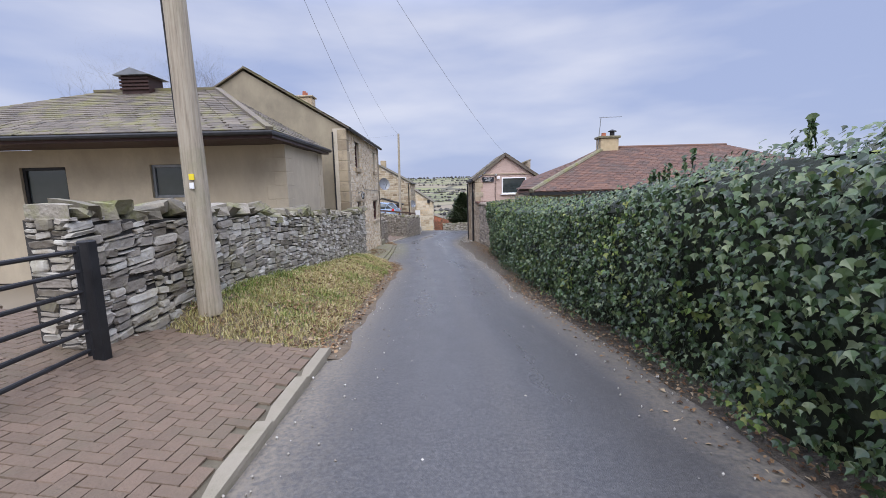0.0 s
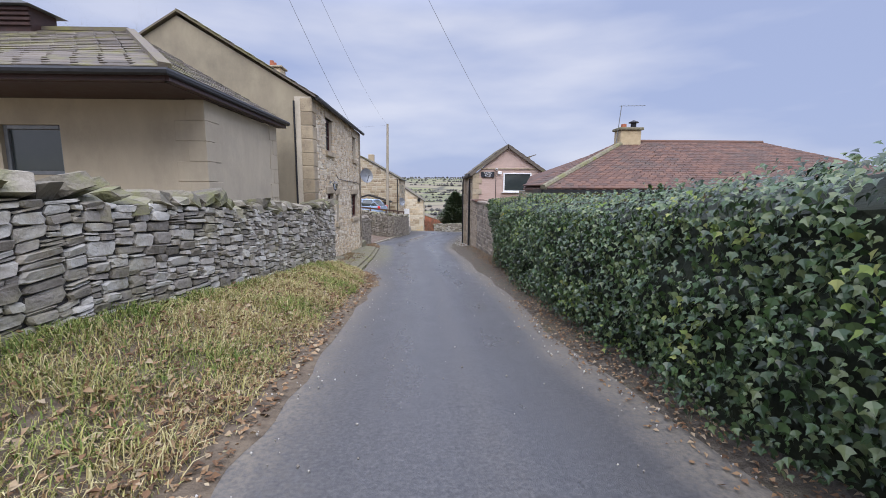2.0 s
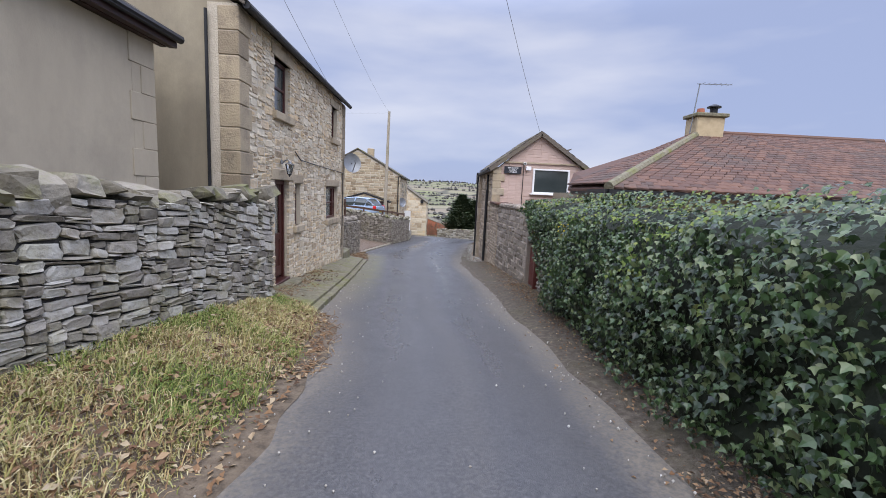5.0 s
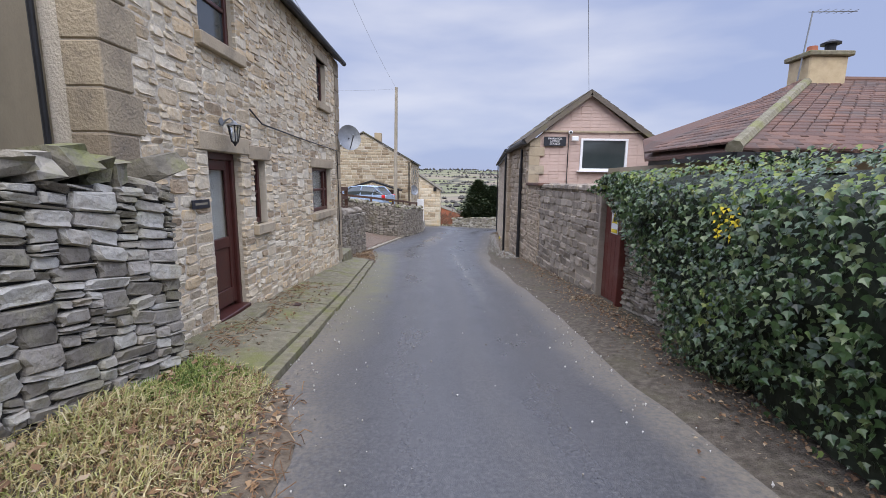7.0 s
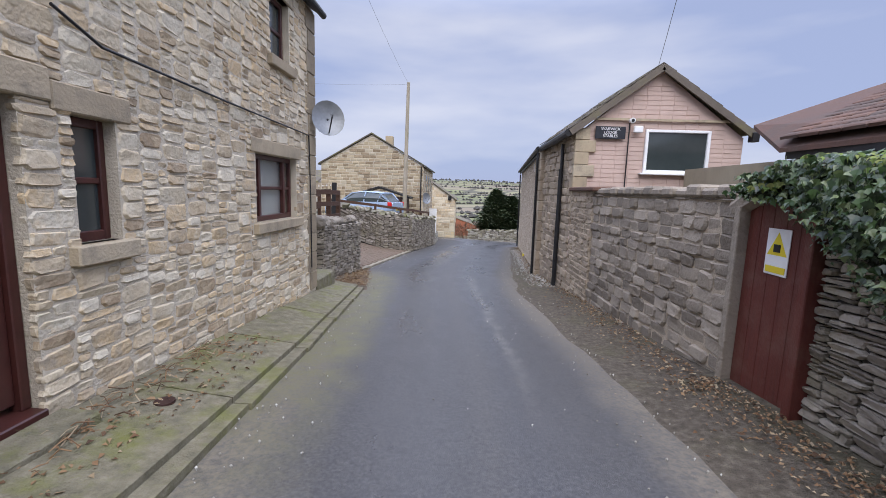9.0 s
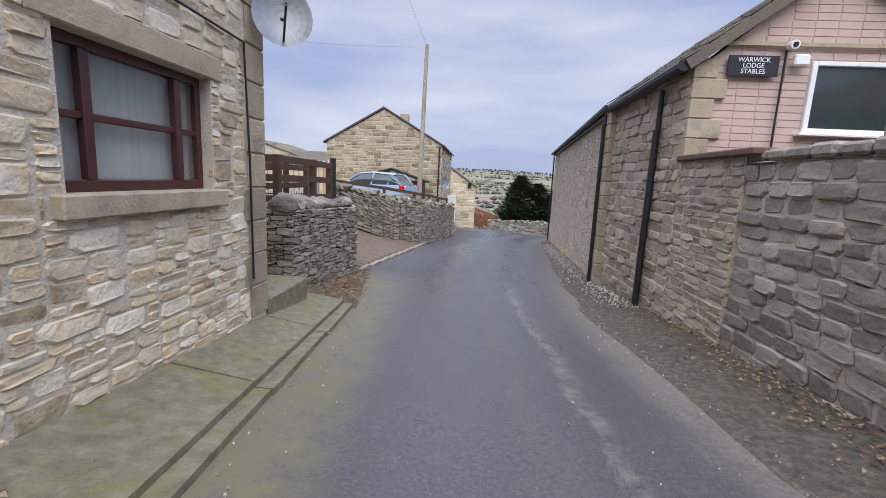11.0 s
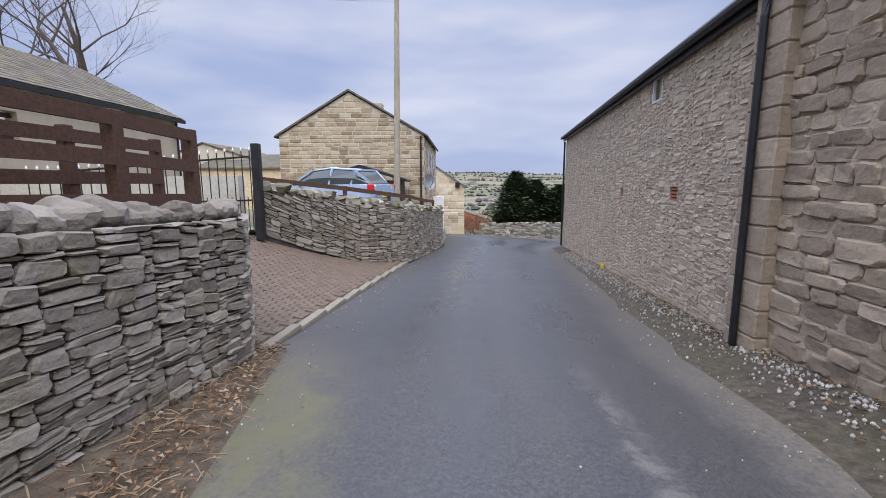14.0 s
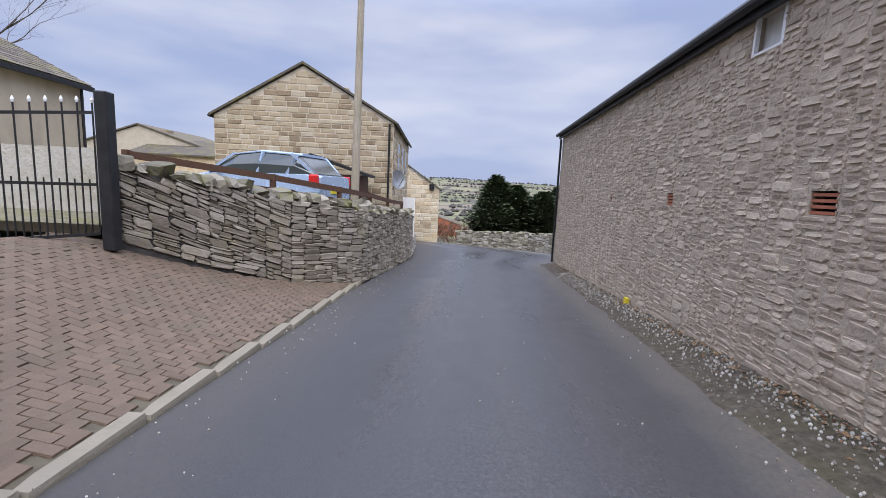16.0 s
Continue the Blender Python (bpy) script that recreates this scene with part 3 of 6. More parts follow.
LEFT = [(-12, -1.3), (5, -1.42), (10, -1.5), (13, -1.52), (14.6, -1.78), (15.3, -2.02), (17, -2.1), (24.5, -2.72), (28, -3.45), (36, -2.98), (44, -2.1), (50, -2.4), (54, -4.2), (60, -7.5), (70, -13)]
RIGHT = [(-12, 2.2), (4, 2.15), (6, 1.95), (8, 1.72), (14, 1.62), (16, 1.45), (19.5, 1.48), (24.5, 1.24), (29, 1.55), (33, 2.05), (43, 3.2), (45, 4.6), (48, 6.0), (51, 4.0), (53.5, 1.2), (57, -1.8), (60, -4.0), (70, -9)]
FOOT_R = [(-12, 3.1), (6, 2.9), (19, 2.55), (25, 2.25), (28.4, 2.15), (43, 3.55)]
rows_y = [-12 + 0.5 * k for k in range(165)]
rv, rf, ruv = [], [], []
for y in rows_y:
    a, b = lerp(y, LEFT), lerp(y, RIGHT)
    for k in range(11):
        s = k / 10
        rv.append((a + (b - a) * s, y, lerp(y, VALLEY) + 0.035 * (1 - (2 * s - 1) ** 2) + 0.012 * noise.noise(Vector((s * 3, y * 0.5, 0)))))
        ruv.append((s, y))
for j in range(len(rows_y) - 1):
    for k in range(10):
        rf.append((j * 11 + k, j * 11 + k + 1, j * 11 + k + 12, j * 11 + k + 11))
road = mesh_ob("road", rv, rf, M_ROAD)
lay_uv = road.data.uv_layers.new(name="lane")
for lp in road.data.loops:
    lay_uv.data[lp.index].uv = ruv[lp.vertex_index]
for p in road.data.polygons:
    p.use_smooth = True
structure(road, "narrow damp grey asphalt lane with worn wheel tracks", "road")

WALL_L = [(3.85, -3.38), (7.1, -3.0), (9.0, -2.84), (11.2, -2.83), (13, -2.74), (15.25, -2.7)]
BANK = [(-12, 0.12), (4.4, 0.16), (5.3, 0.6), (7, 0.68), (10, 0.55), (13, 0.5), (15.5, 0.22)]


def bank_z(x, y):
    a, b = lerp(y, LEFT), lerp(y, WALL_L)
    s = max(0, min(1.15, (a - x) / (a - b)))
    return road_z(y) - 0.02 + lerp(y, BANK) * (1 - (1 - min(s, 1)) ** 1.5) + 0.04 * noise.noise(Vector((x * 2, y * 2, 0))) * s


bv, bf = [], []
ys = [4.35 + 0.2 * k for k in range(57)]
for y in ys:
    a, b = lerp(y, LEFT) + 0.12, lerp(y, WALL_L) - 0.25
    bv += [(a + (b - a) * k / 14, y, bank_z(a + (b - a) * k / 14, y)) for k in range(15)]
bf = [(j * 15 + k, (j + 1) * 15 + k, (j + 1) * 15 + k + 1, j * 15 + k + 1) for j in range(len(ys) - 1) for k in range(14)]
structure(mesh_ob("verge", bv, bf, M_EARTH), "earth bank of the verge under rough winter grass", "ground")


def strip(name, ys, xa, xb, za, zb, material, label, category, n=6):
    v = [(xa(y) + (xb(y) - xa(y)) * k / n, y, za(y) + (zb(y) - za(y)) * k / n) for y in ys for k in range(n + 1)]
    f = [(j * (n + 1) + k, j * (n + 1) + k + 1, (j + 1) * (n + 1) + k + 1, (j + 1) * (n + 1) + k) for j in range(len(ys) - 1) for k in range(n)]
    return structure(mesh_ob(name, v, f, material), label, category)


span = lambda a, b, s: [a + s * k for k in range(int(round((b - a) / s)) + 1)]
strip("ground_edge_right", span(-12, 43, 0.5), lambda y: lerp(y, RIGHT) - 0.3 + 0.12 * noise.noise(Vector((y * 1.2, 0, 0))), lambda y: lerp(y, FOOT_R), lambda y: road_z(y) - 0.025, lambda y: road_z(y) + 0.11, M_GRAVEL, "gritty brown strip of dirt along the lane", "ground")
strip("ground_edge_verge", span(4.6, 15.2, 0.2), lambda y: lerp(y, LEFT) + 0.22 + 0.14 * noise.noise(Vector((y * 1.3, 0, 4))), lambda y: lerp(y, LEFT) - 0.15, lambda y: road_z(y) + 0.004, lambda y: road_z(y) + 0.05, M_EARTH, "damp brown dirt washed from the verge onto the lane", "ground")
strip("ground_edge_left", span(24.5, 28.0, 0.25), lambda y: lerp(y, LEFT) + 0.25, lambda y: lerp(y, LEFT) - 1.0, lambda y: road_z(y) - 0.03, lambda y: road_z(y) + 0.16, M_EARTH, "dark soil strip with dead stems below the wall", "ground")


# ---- near walls and hedge ----
def dry_wall(name, pts, zb, zt, thick, label, material, core, ch, ll, nparts, near_seg=0, proud=0.035, caps=True, cap_h=0.2, side=1, end_face=True):
    """A dry stone wall along plan points, faced on the side to its right (side=1), with upright cap stones."""
    root = thing(name, (pts[0][0], pts[0][1], zb(0)), label, "wall", "", "structure")
    cell = ch[0] * 0.6
    rub = (0.035, cell, (max(2, round(ll[0] / 0.035)), round(ll[1] / 0.035)), (1, max(2, round(ch[1] * 1.25 / cell))))
    body, s = Shape(), 0.0
    for k, (p, q) in enumerate(zip(pts, pts[1:])):
        p, q = Vector(p), Vector(q)
        L = (q - p).length
        d = (q - p) / L
        nn = Vector((d.y, -d.x)) * side
        b, t = (lambda u, s=s: zb(s + u)), (lambda u, s=s: zt(s + u))
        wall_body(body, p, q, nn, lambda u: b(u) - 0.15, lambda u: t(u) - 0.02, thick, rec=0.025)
        face_stones(root, "stone", material, p, q, nn, b, t, (), ch, ll, DRYSTONE, nparts if k == near_seg else 0, proud, None, True, 0.009, seed=11 + k, rub=rub)
        if end_face and k == 0:
            face_stones(root, "stone", material, p - nn * thick, p, -d, lambda u: b(0), lambda u: t(0), (), ch, ll, DRYSTONE, 0, proud, None, False, 0.009, seed=31, rub=rub)
        if caps:
            u, st = 0.0, []
            while u < L:
                w, h = rng.uniform(0.12, 0.34), cap_h * rng.uniform(0.5, 1.1)
                m = min(u + w / 2, L)
                c = p + d * m - nn * (thick / 2)
                z = t(m) - 0.03
                lean = rng.uniform(-0.5, 0.2)
                st.append(((c.x - nn.x * (thick / 2), c.y - nn.y * thick / 2, z + h / 2), (d.x * w, d.y * w, rng.uniform(-0.04, 0.04)), (d.x * lean * h, d.y * lean * h, h), (nn.x * thick * 1.04, nn.y * thick * 1.04, rng.uniform(-0.05, 0.05))))
                u += w * 0.95
            lay(root, "cap_stone", M_DRYCAP if material in (M_DRY, M_COURSED) else material, st, DRYSTONE, 90)
        s += L
    # Wall core; its dark colour carries the shade between face stones.
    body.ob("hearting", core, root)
    return root


wl_pts = [(x, y) for y, x in WALL_L]
wl_len = [0]
for p, q in zip(wl_pts, wl_pts[1:]):
    wl_len.append(wl_len[-1] + math.dist(p, q))
wy = lambda s: float(np.interp(s, wl_len, [p[1] for p in wl_pts]))
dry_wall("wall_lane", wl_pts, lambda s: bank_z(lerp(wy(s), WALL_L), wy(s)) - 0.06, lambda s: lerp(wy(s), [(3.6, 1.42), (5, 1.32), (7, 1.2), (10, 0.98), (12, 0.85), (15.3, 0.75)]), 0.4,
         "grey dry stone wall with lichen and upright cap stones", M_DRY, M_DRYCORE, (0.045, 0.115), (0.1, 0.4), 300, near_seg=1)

# low wall beside the house, rounding into the drive
LW = [(-4.5, 24.75), (-3.62, 24.75), (-3.5, 26.4), (-3.45, 27.6), (-3.75, 28.25), (-4.6, 28.6)]
lwz = lambda s: -1.72 if s < 0.9 else lerp(s, [(0.9, -1.72), (3.8, -1.92), (5.6, -1.75)])
lw = dry_wall("wall_low", LW, lwz, lambda s: lerp(s, [(0, -0.3), (0.9, -0.3), (3.8, -0.42), (5.6, -0.4)]), 0.4, "low coursed dry stone wall beside the house", M_COURSED, M_DRYCORE, (0.05, 0.1), (0.12, 0.36), 300, near_seg=1, caps=False, end_face=False)


def boulder(x, y, z, sx, sy, sz):
    bm = bmesh.new()
    bmesh.ops.create_icosphere(bm, subdivisions=3, radius=1)
    o = Vector((x * 7, y * 5, z))
    for v in bm.verts:
        v.co *= 1 + 0.35 * noise.noise(v.co * 1.1 + o) + 0.1 * noise.noise(v.co * 4 + o)
        v.co = Vector((v.co.x * sx, v.co.y * sy, max(v.co.z, -0.55) * sz))
    me = bpy.data.meshes.new("boulder")
    bm.to_mesh(me)
    bm.free()
    me.materials.append(M_COURSED)
    ob = new("boulder", me)
    ob.location = (x, y, z + 0.5 * sz)
    ob.rotation_euler = (0, 0, x * 9)
    return tagged(ob, "rounded lichen-spotted boulder lying on the low wall", "stone", "boulders on the low wall")


for k in range(18):
    f = k / 17
    y = 24.85 + 3.3 * f
    b = 0.2 - 0.08 * f + rng.uniform(-0.03, 0.05)
    boulder(lerp(y, [(24.7, -3.85), (27.6, -3.68), (28.2, -3.95)]), y, lerp(y, [(24.7, -0.33), (28.2, -0.44)]), b, b * 0.75, b * 0.75)

# retaining wall past the drive
RW = [(-5.75, 32.95), (-5.0, 33.9), (-4.1, 35.2), (-3.35, 35.95), (-2.95, 36.7), (-2.65, 39), (-2.15, 43.7)]
rw_s = [0]
for p, q in zip(RW, RW[1:]):
    rw_s.append(rw_s[-1] + math.dist(p, q))
rwb = lambda s: float(np.interp(s, rw_s, [-1.25, -1.75, -2.3, -2.5, -2.56, -2.75, -3.05]))
rwt = lambda s: float(np.interp(s, rw_s, [-0.22, -0.38, -0.62, -0.76, -0.85, -1.05, -1.4]))
dry_wall("wall_retaining", RW, rwb, rwt, 0.45, "curved coursed stone retaining wall with cap stones", M_COURSED, M_DRYCORE, (0.06, 0.12), (0.15, 0.45), 100, near_seg=2, cap_h=0.22, end_face=False)
yard = Shape().add([(-3.3, 36.9, -1.2), (-2.5, 43.7, -1.7), (-3.0, 60, -3.8), (-40, 60, -1.5), (-40, 31, -0.6), (-12, 31, -0.8), (-6, 33.2, -1.05), (-4.3, 35.4, -1.0)], [(0, 1, 2, 3, 4, 5, 6, 7)]).ob("ground_yard", M_CONC)
structure(yard, "raised concrete yard behind the retaining wall", "ground")


def paving(name, x_at, x_in, y0, y1, zk, rise, label, centre, nparts=300):
    """Block paving in stretcher bond that climbs away from its kerb."""
    root = thing(name, (x_at(y0), y0, zk(y0)), label, "paving", "", "structure")
    z = lambda x, y: zk(y) + rise(x_at(y) - x, y)
    st, a = [], 0.1
    for j in range(int((y1 - y0) / a)):
        for i in range(90):
            k = (i - j) % 4
            if k not in (0, 3):
                continue
            w, h = (2, 1) if k == 0 else (1, 2)
            y = y0 + (j + h / 2) * a
            c = (x_at(y0) - 0.1 - (i + w / 2) * a + (x_at(y1) - x_at(y0)) * (y - y0) / (y1 - y0), y)
            if c[0] + w * a / 2 > x_at(y) - 0.05 or c[0] < x_in(y):
                continue
            sl = (z(c[0] + 0.05, c[1]) - z(c[0] - 0.05, c[1])) * w
            sy = (z(c[0], c[1] + 0.05) - z(c[0], c[1] - 0.05)) * h
            uu, vv = Vector((0.1 * w, 0, sl)), Vector((0, 0.1 * h, sy))
            nn = uu.cross(vv).normalized()
            st.append(((c[0] - nn.x * 0.04, c[1] - nn.y * 0.04, z(*c) - 0.04 + rng.uniform(0, 0.004)), tuple(uu), tuple(vv), tuple(nn * 0.05)))
    st.sort(key=lambda s: math.dist(s[0][:2], centre))
    bed = Shape()
    ys = span(y0, y1, 0.2)
    n = 30
    bed.add([(x_at(y) + (x_in(y) - x_at(y)) * k / n, y, z(x_at(y) + (x_in(y) - x_at(y)) * k / n, y) - 0.008) for y in ys for k in range(n + 1)],
            [(a * (n + 1) + k, a * (n + 1) + k + 1, (a + 1) * (n + 1) + k + 1, (a + 1) * (n + 1) + k) for a in range(len(ys) - 1) for k in range(n)])
    bed.ob("joint_bed", M_SANDJOINT, root)
    lay(root, "paver", M_BRICK, st, SQUARE, nparts)
    y, ks = y0, []
    while y < y1:
        a, b = x_at(y), x_at(y + 0.9)
        ks.append(((a / 2 + b / 2 - 0.03, y + 0.45, zk(y + 0.45) - 0.1), (b - a, 0.925, zk(y + 0.9) - zk(y)), (-0.13, 0, 0), (0, 0, 0.116)))
        y += 0.9
    lay(root, "kerbstone", M_KERB, ks, SQUARE, 40)
    return root


paving("paving_gateway", lambda y: -1.27 - 0.02 * y, lambda y: -5.5, -1.5, 4.8, lambda y: road_z(y) + 0.06, lambda d, y: 0.17 * d, "brown block paving of the gateway with a concrete kerb", (-1.8, 3.4))
paving("paving_drive", lambda y: lerp(y, [(28, -3.5), (36.4, -2.98)]), lambda y: -6.6 if y < 33.4 else lerp(y, [(33.4, -5.4), (36.4, -3.1)]), 28.0, 36.4, lambda y: road_z(y) + 0.02,
       lambda d, y: lerp(d, [(0, 0), (1, 0.25), (2.8, 0.98), (4, 1.2)]) * lerp(y, [(28, 0.75), (31, 0.95), (33, 1), (36.4, 0.5)]), "red-brown block paving of the sloping drive with a concrete kerb", (-4.0, 30.5))

# concrete footway along the house
fw = thing("pavement", (-2.6, 16, road_z(16)), "mossy cracked concrete footway along the house front", "pavement", "", "structure")
for k, y in enumerate(span(15.2, 23.1, 1.58)):
    y2 = min(y + 1.56, 24.6)
    q = []
    for yy in (y, y2):
        e = lerp(yy, [(15.2, -2.2), (17, -2.27), (20, -2.42), (24.6, -2.78)])
        q.append([(e, yy, road_z(yy) + 0.09), (-3.3 if yy < 23.5 else -3.62, yy, road_z(yy) + 0.2)])
    a, b, c, d = q[0][0], q[1][0], q[1][1], q[0][1]
    Shape().prism([a, b, c, d], (0, 0, -0.2)).ob("slab", M_CONC, fw)
    a2, b2 = (a[0] + 0.16, a[1], a[2] - 0.05), (b[0] + 0.14, b[1], b[2] - 0.05)
    Shape().prism([a2, b2, (b[0] + 0.004, b[1], b2[2]), (a[0] + 0.004, a[1], a2[2])], (0, 0, -0.14)).ob("edging", M_CONC, fw)
st = thing("step", (-3.35, 23.7, -1.6), "mossy stone step at the corner of the house", "step", "", "structure")
Shape().box(-3.95, -3.22, 23.15, 24.28, -1.75, -1.22, 0.02).ob("tread", M_CONC, st)


# ---- stone house ----
def sash(name, x, y0, y1, z0, z1, label, bars=1, mull=(), lintel=True, mat_f=None, glass=None):
    """A window set back in a wall that faces +x."""
    mat_f = mat_f or M_ROSEWOOD
    w = thing(name, (x, (y0 + y1) / 2, z0), label, "window", "", "structure")
    xf = x - 0.1
    for n, (a, b, c, d) in (("jamb", (y0, y0 + 0.06, z0, z1)), ("jamb", (y1 - 0.06, y1, z0, z1)), ("head", (y0 + 0.06, y1 - 0.06, z1 - 0.07, z1)), ("bottom_rail", (y0 + 0.06, y1 - 0.06, z0, z0 + 0.08))):
        Shape().box(xf - 0.06, xf, a, b, c, d).ob(n, mat_f, w)
    for m in mull:
        Shape().box(xf - 0.06, xf + 0.01, m - 0.035, m + 0.035, z0 + 0.08, z1 - 0.07).ob("mullion", mat_f, w)
    for k in range(bars):
        zz = z0 + (z1 - z0) * (k + 1) / (bars + 1)
        Shape().box(xf - 0.055, xf - 0.01, y0 + 0.06, y1 - 0.06, zz - 0.025, zz + 0.025).ob("meeting_rail", mat_f, w)
    Shape().box(xf - 0.045, xf - 0.037, y0 + 0.05, y1 - 0.05, z0 + 0.06, z1 - 0.06, 0.001).ob("pane", glass or M_GLASS, w).visible_shadow = glass is None
    Shape().box(x - 0.1, x + 0.08, y0 - 0.1, y1 + 0.1, z0 - 0.15, z0, 0.012).ob("window_sill", M_DRESSED, w)
    if lintel:
        Shape().box(x - 0.1, x + 0.025, y0 - 0.15, y1 + 0.15, z1, z1 + 0.2, 0.012).ob("lintel", M_DRESSED, w)
    return w


HX, HY0, HY1, HE, HR = -3.25, 15.35, 23.12, 3.72, 5.72
holes = [(16.84, 17.72, 2.42, 3.42), (21.3, 21.98, 2.45, 3.36), (16.83, 17.65, -1.15, 1.12), (18.02, 18.42, 0.13, 1.07), (20.77, 22.2, 0.08, 1.04)]
hh = [(a - HY0, b - HY0, c, d) for a, b, c, d in holes]
sill_gap = [(a - 0.12, b + 0.12, c - 0.15, c) for a, b, c, d in hh if d - c < 1.5] + [(a - 0.15, b + 0.15, d, d + 0.2) for a, b, c, d in hh]
house = thing("house_stone", (HX, HY0, -1.1), "two-storey sandstone rubble house with quoins and brown joinery", "house")
zbh, zth = (lambda u: road_z(HY0 + u) + 0.1), (lambda u: HE)
wall_body(Shape(), (HX, HY0), (HX, HY1), (1, 0), zbh, zth, 0.45, hh).ob("front_wall", M_MORTAR, house)
qh = [(-1, 0.36, -3, 9), (7.42, 9, -3, 9)]
face_stones(house, "stone", M_SAND, (HX, HY0), (HX, HY1), (1, 0), zbh, zth, hh + sill_gap + qh, (0.06, 0.155), (0.1, 0.42), RUBBLE, 300, 0.012, (3.2, -0.2), gap=0.014, seed=4, rub=(0.04, 0.036, (3, 9), (2, 5)))
for ya, sg in ((HY0, 1), (HY1, -1)):
    z, k = -1.35, 0
    while z < HE - 0.05:
        w = 0.44 if k % 2 else 0.34
        z1 = min(z + 0.36, HE)
        a, b = sorted((ya, ya + sg * w))
        Shape().box(HX - 0.3, HX + 0.02, a - (0.015 if sg > 0 else 0), b + (0.015 if sg < 0 else 0), z, z1 - 0.012, 0.012).ob("quoin", M_QUOIN, house)
        z, k = z1, k + 1
gz = lambda u: HE + (HR - HE) * (1 - abs(u - 3.35) / 3.35)
for yy, nn, m in ((HY0 + 0.02, -1, M_GREYRENDER), (HY1 - 0.02, 1, M_MORTAR)):
    wall_body(Shape(), (HX - 0.05, yy), (HX - 6.7, yy), (0, nn), lambda u: -1.5, gz, 0.4, (), (3.35,)).ob("gable_wall", m, house)
for sg, xe in ((1, HX + 0.14), (-1, HX - 6.86)):
    a, b = (xe, HY0 - 0.08, HE - 0.04), (xe, HY1 + 0.1, HE - 0.04)
    c, d = (HX - 3.35, HY1 + 0.1, HR + 0.06), (HX - 3.35, HY0 - 0.08, HR + 0.06)
    r = Shape().prism([a, b, c, d], (0, 0, 0.05)).ob("roof", M_SLATE, house)
    if sg > 0:
        tile_roof(house, "slate", M_SLATE, Vector(a) + Vector((0, 0, 0.05)), Vector(b) + Vector((0, 0, 0.05)), Vector(c) + Vector((0, 0, 0.05)), Vector(d) + Vector((0, 0, 0.05)), 0.3, 0.32)
Shape().tube([(HX + 0.16, HY0 - 0.05, HE - 0.03), (HX + 0.16, HY1 + 0.08, HE - 0.03)], 0.06).ob("gutter", M_DARK, house)
Shape().tube([(HX - 0.45, HY0 - 0.06, 3.6), (HX - 0.45, HY0 - 0.06, -0.9)], 0.025).ob("downpipe", M_DARK, house)
Shape().box(HX - 3.75, HX - 2.95, 21.9, 22.5, HR - 0.5, HR + 0.45, 0.03).ob("chimney", M_SAND, house)
Shape().box(HX - 3.82, HX - 2.88, 21.83, 22.57, HR + 0.45, HR + 0.53, 0.02).ob("chimney_cap", M_DRESSED, house)
for dy in (-0.15, 0.15):
    Shape().tube([(HX - 3.35, 22.2 + dy, HR + 0.5), (HX - 3.35, 22.2 + dy, HR + 0.75)], [0.1, 0.08]).ob("chimney_pot", M_TERRA, house)
Shape().tube([(HX + 0.045, 17.9, 1.75), (HX + 0.04, 18.3, 1.6), (HX + 0.04, 20, 1.55), (HX + 0.04, 22.7, 1.5), (HX + 0.045, 22.75, 0.4), (HX + 0.04, 22.78, -0.9)], 0.012, 6).ob("cable", M_DARK, house)
sash("window_1", HX, 16.84, 17.72, 2.42, 3.42, "brown sash window with stone sill on the upper floor")
sash("window_2", HX, 21.3, 21.98, 2.45, 3.36, "brown sash window at the far upper corner")
sash("window_3", HX, 18.02, 18.42, 0.13, 1.07, "slim brown side window beside the door")
w4 = sash("window_4", HX, 20.77, 22.2, 0.08, 1.04, "three-light brown sash window with net curtain", 1, (21.06, 21.9), glass=M_CLEAR)
Shape().box(HX - 0.22, HX - 0.2, 20.8, 22.15, 0.12, 1.0).ob("curtain", M_CURTAIN, w4)

door = thing("door_1", (HX, 17.24, -0.95), "red-brown half-glazed front door in a stone opening", "door", "", "structure")
for a, b, c, d in ((16.83, 16.90, -0.95, 1.12), (17.58, 17.65, -0.95, 1.12), (16.90, 17.58, 1.03, 1.12)):
    Shape().box(HX - 0.2, HX - 0.1, a, b, c, d).ob("door_frame", M_ROSEWOOD, door)
for a, b, c, d in ((16.90, 17.01, -0.9, 1.03), (17.47, 17.58, -0.9, 1.03), (17.01, 17.47, 0.9, 1.03), (17.01, 17.47, -0.12, 0.02), (17.01, 17.47, -0.9, -0.68)):
    Shape().box(HX - 0.19, HX - 0.14, a, b, c, d).ob("stile", M_ROSEWOOD, door)
Shape().box(HX - 0.18, HX - 0.16, 17.01, 17.47, -0.68, -0.12).ob("door_panel", M_ROSEWOOD, door)
Shape().box(HX - 0.18, HX - 0.165, 17.01, 17.47, 0.02, 0.9, 0.001).ob("pane", M_CLEAR, door).visible_shadow = False
Shape().box(HX - 0.24, HX - 0.22, 16.97, 17.51, 0.0, 0.92, 0.001).ob("blind", M_CURTAIN, door)
Shape().box(HX - 0.14, HX - 0.09, 16.93, 16.97, 0.0, 0.03).ob("door_handle", M_WHITE, door)
Shape().box(HX - 0.25, HX + 0.02, 16.83, 17.65, -1.2, -0.95, 0.01).ob("threshold", M_ROSEWOOD, door)
Shape().box(HX - 0.1, HX + 0.03, 16.63, 17.87, 1.12, 1.34, 0.012).ob("lintel", M_DRESSED, door)
ds = thing("doorstep", (HX + 0.2, 17.17, -1.1), "worn grey stone doorstep below the front door", "step")
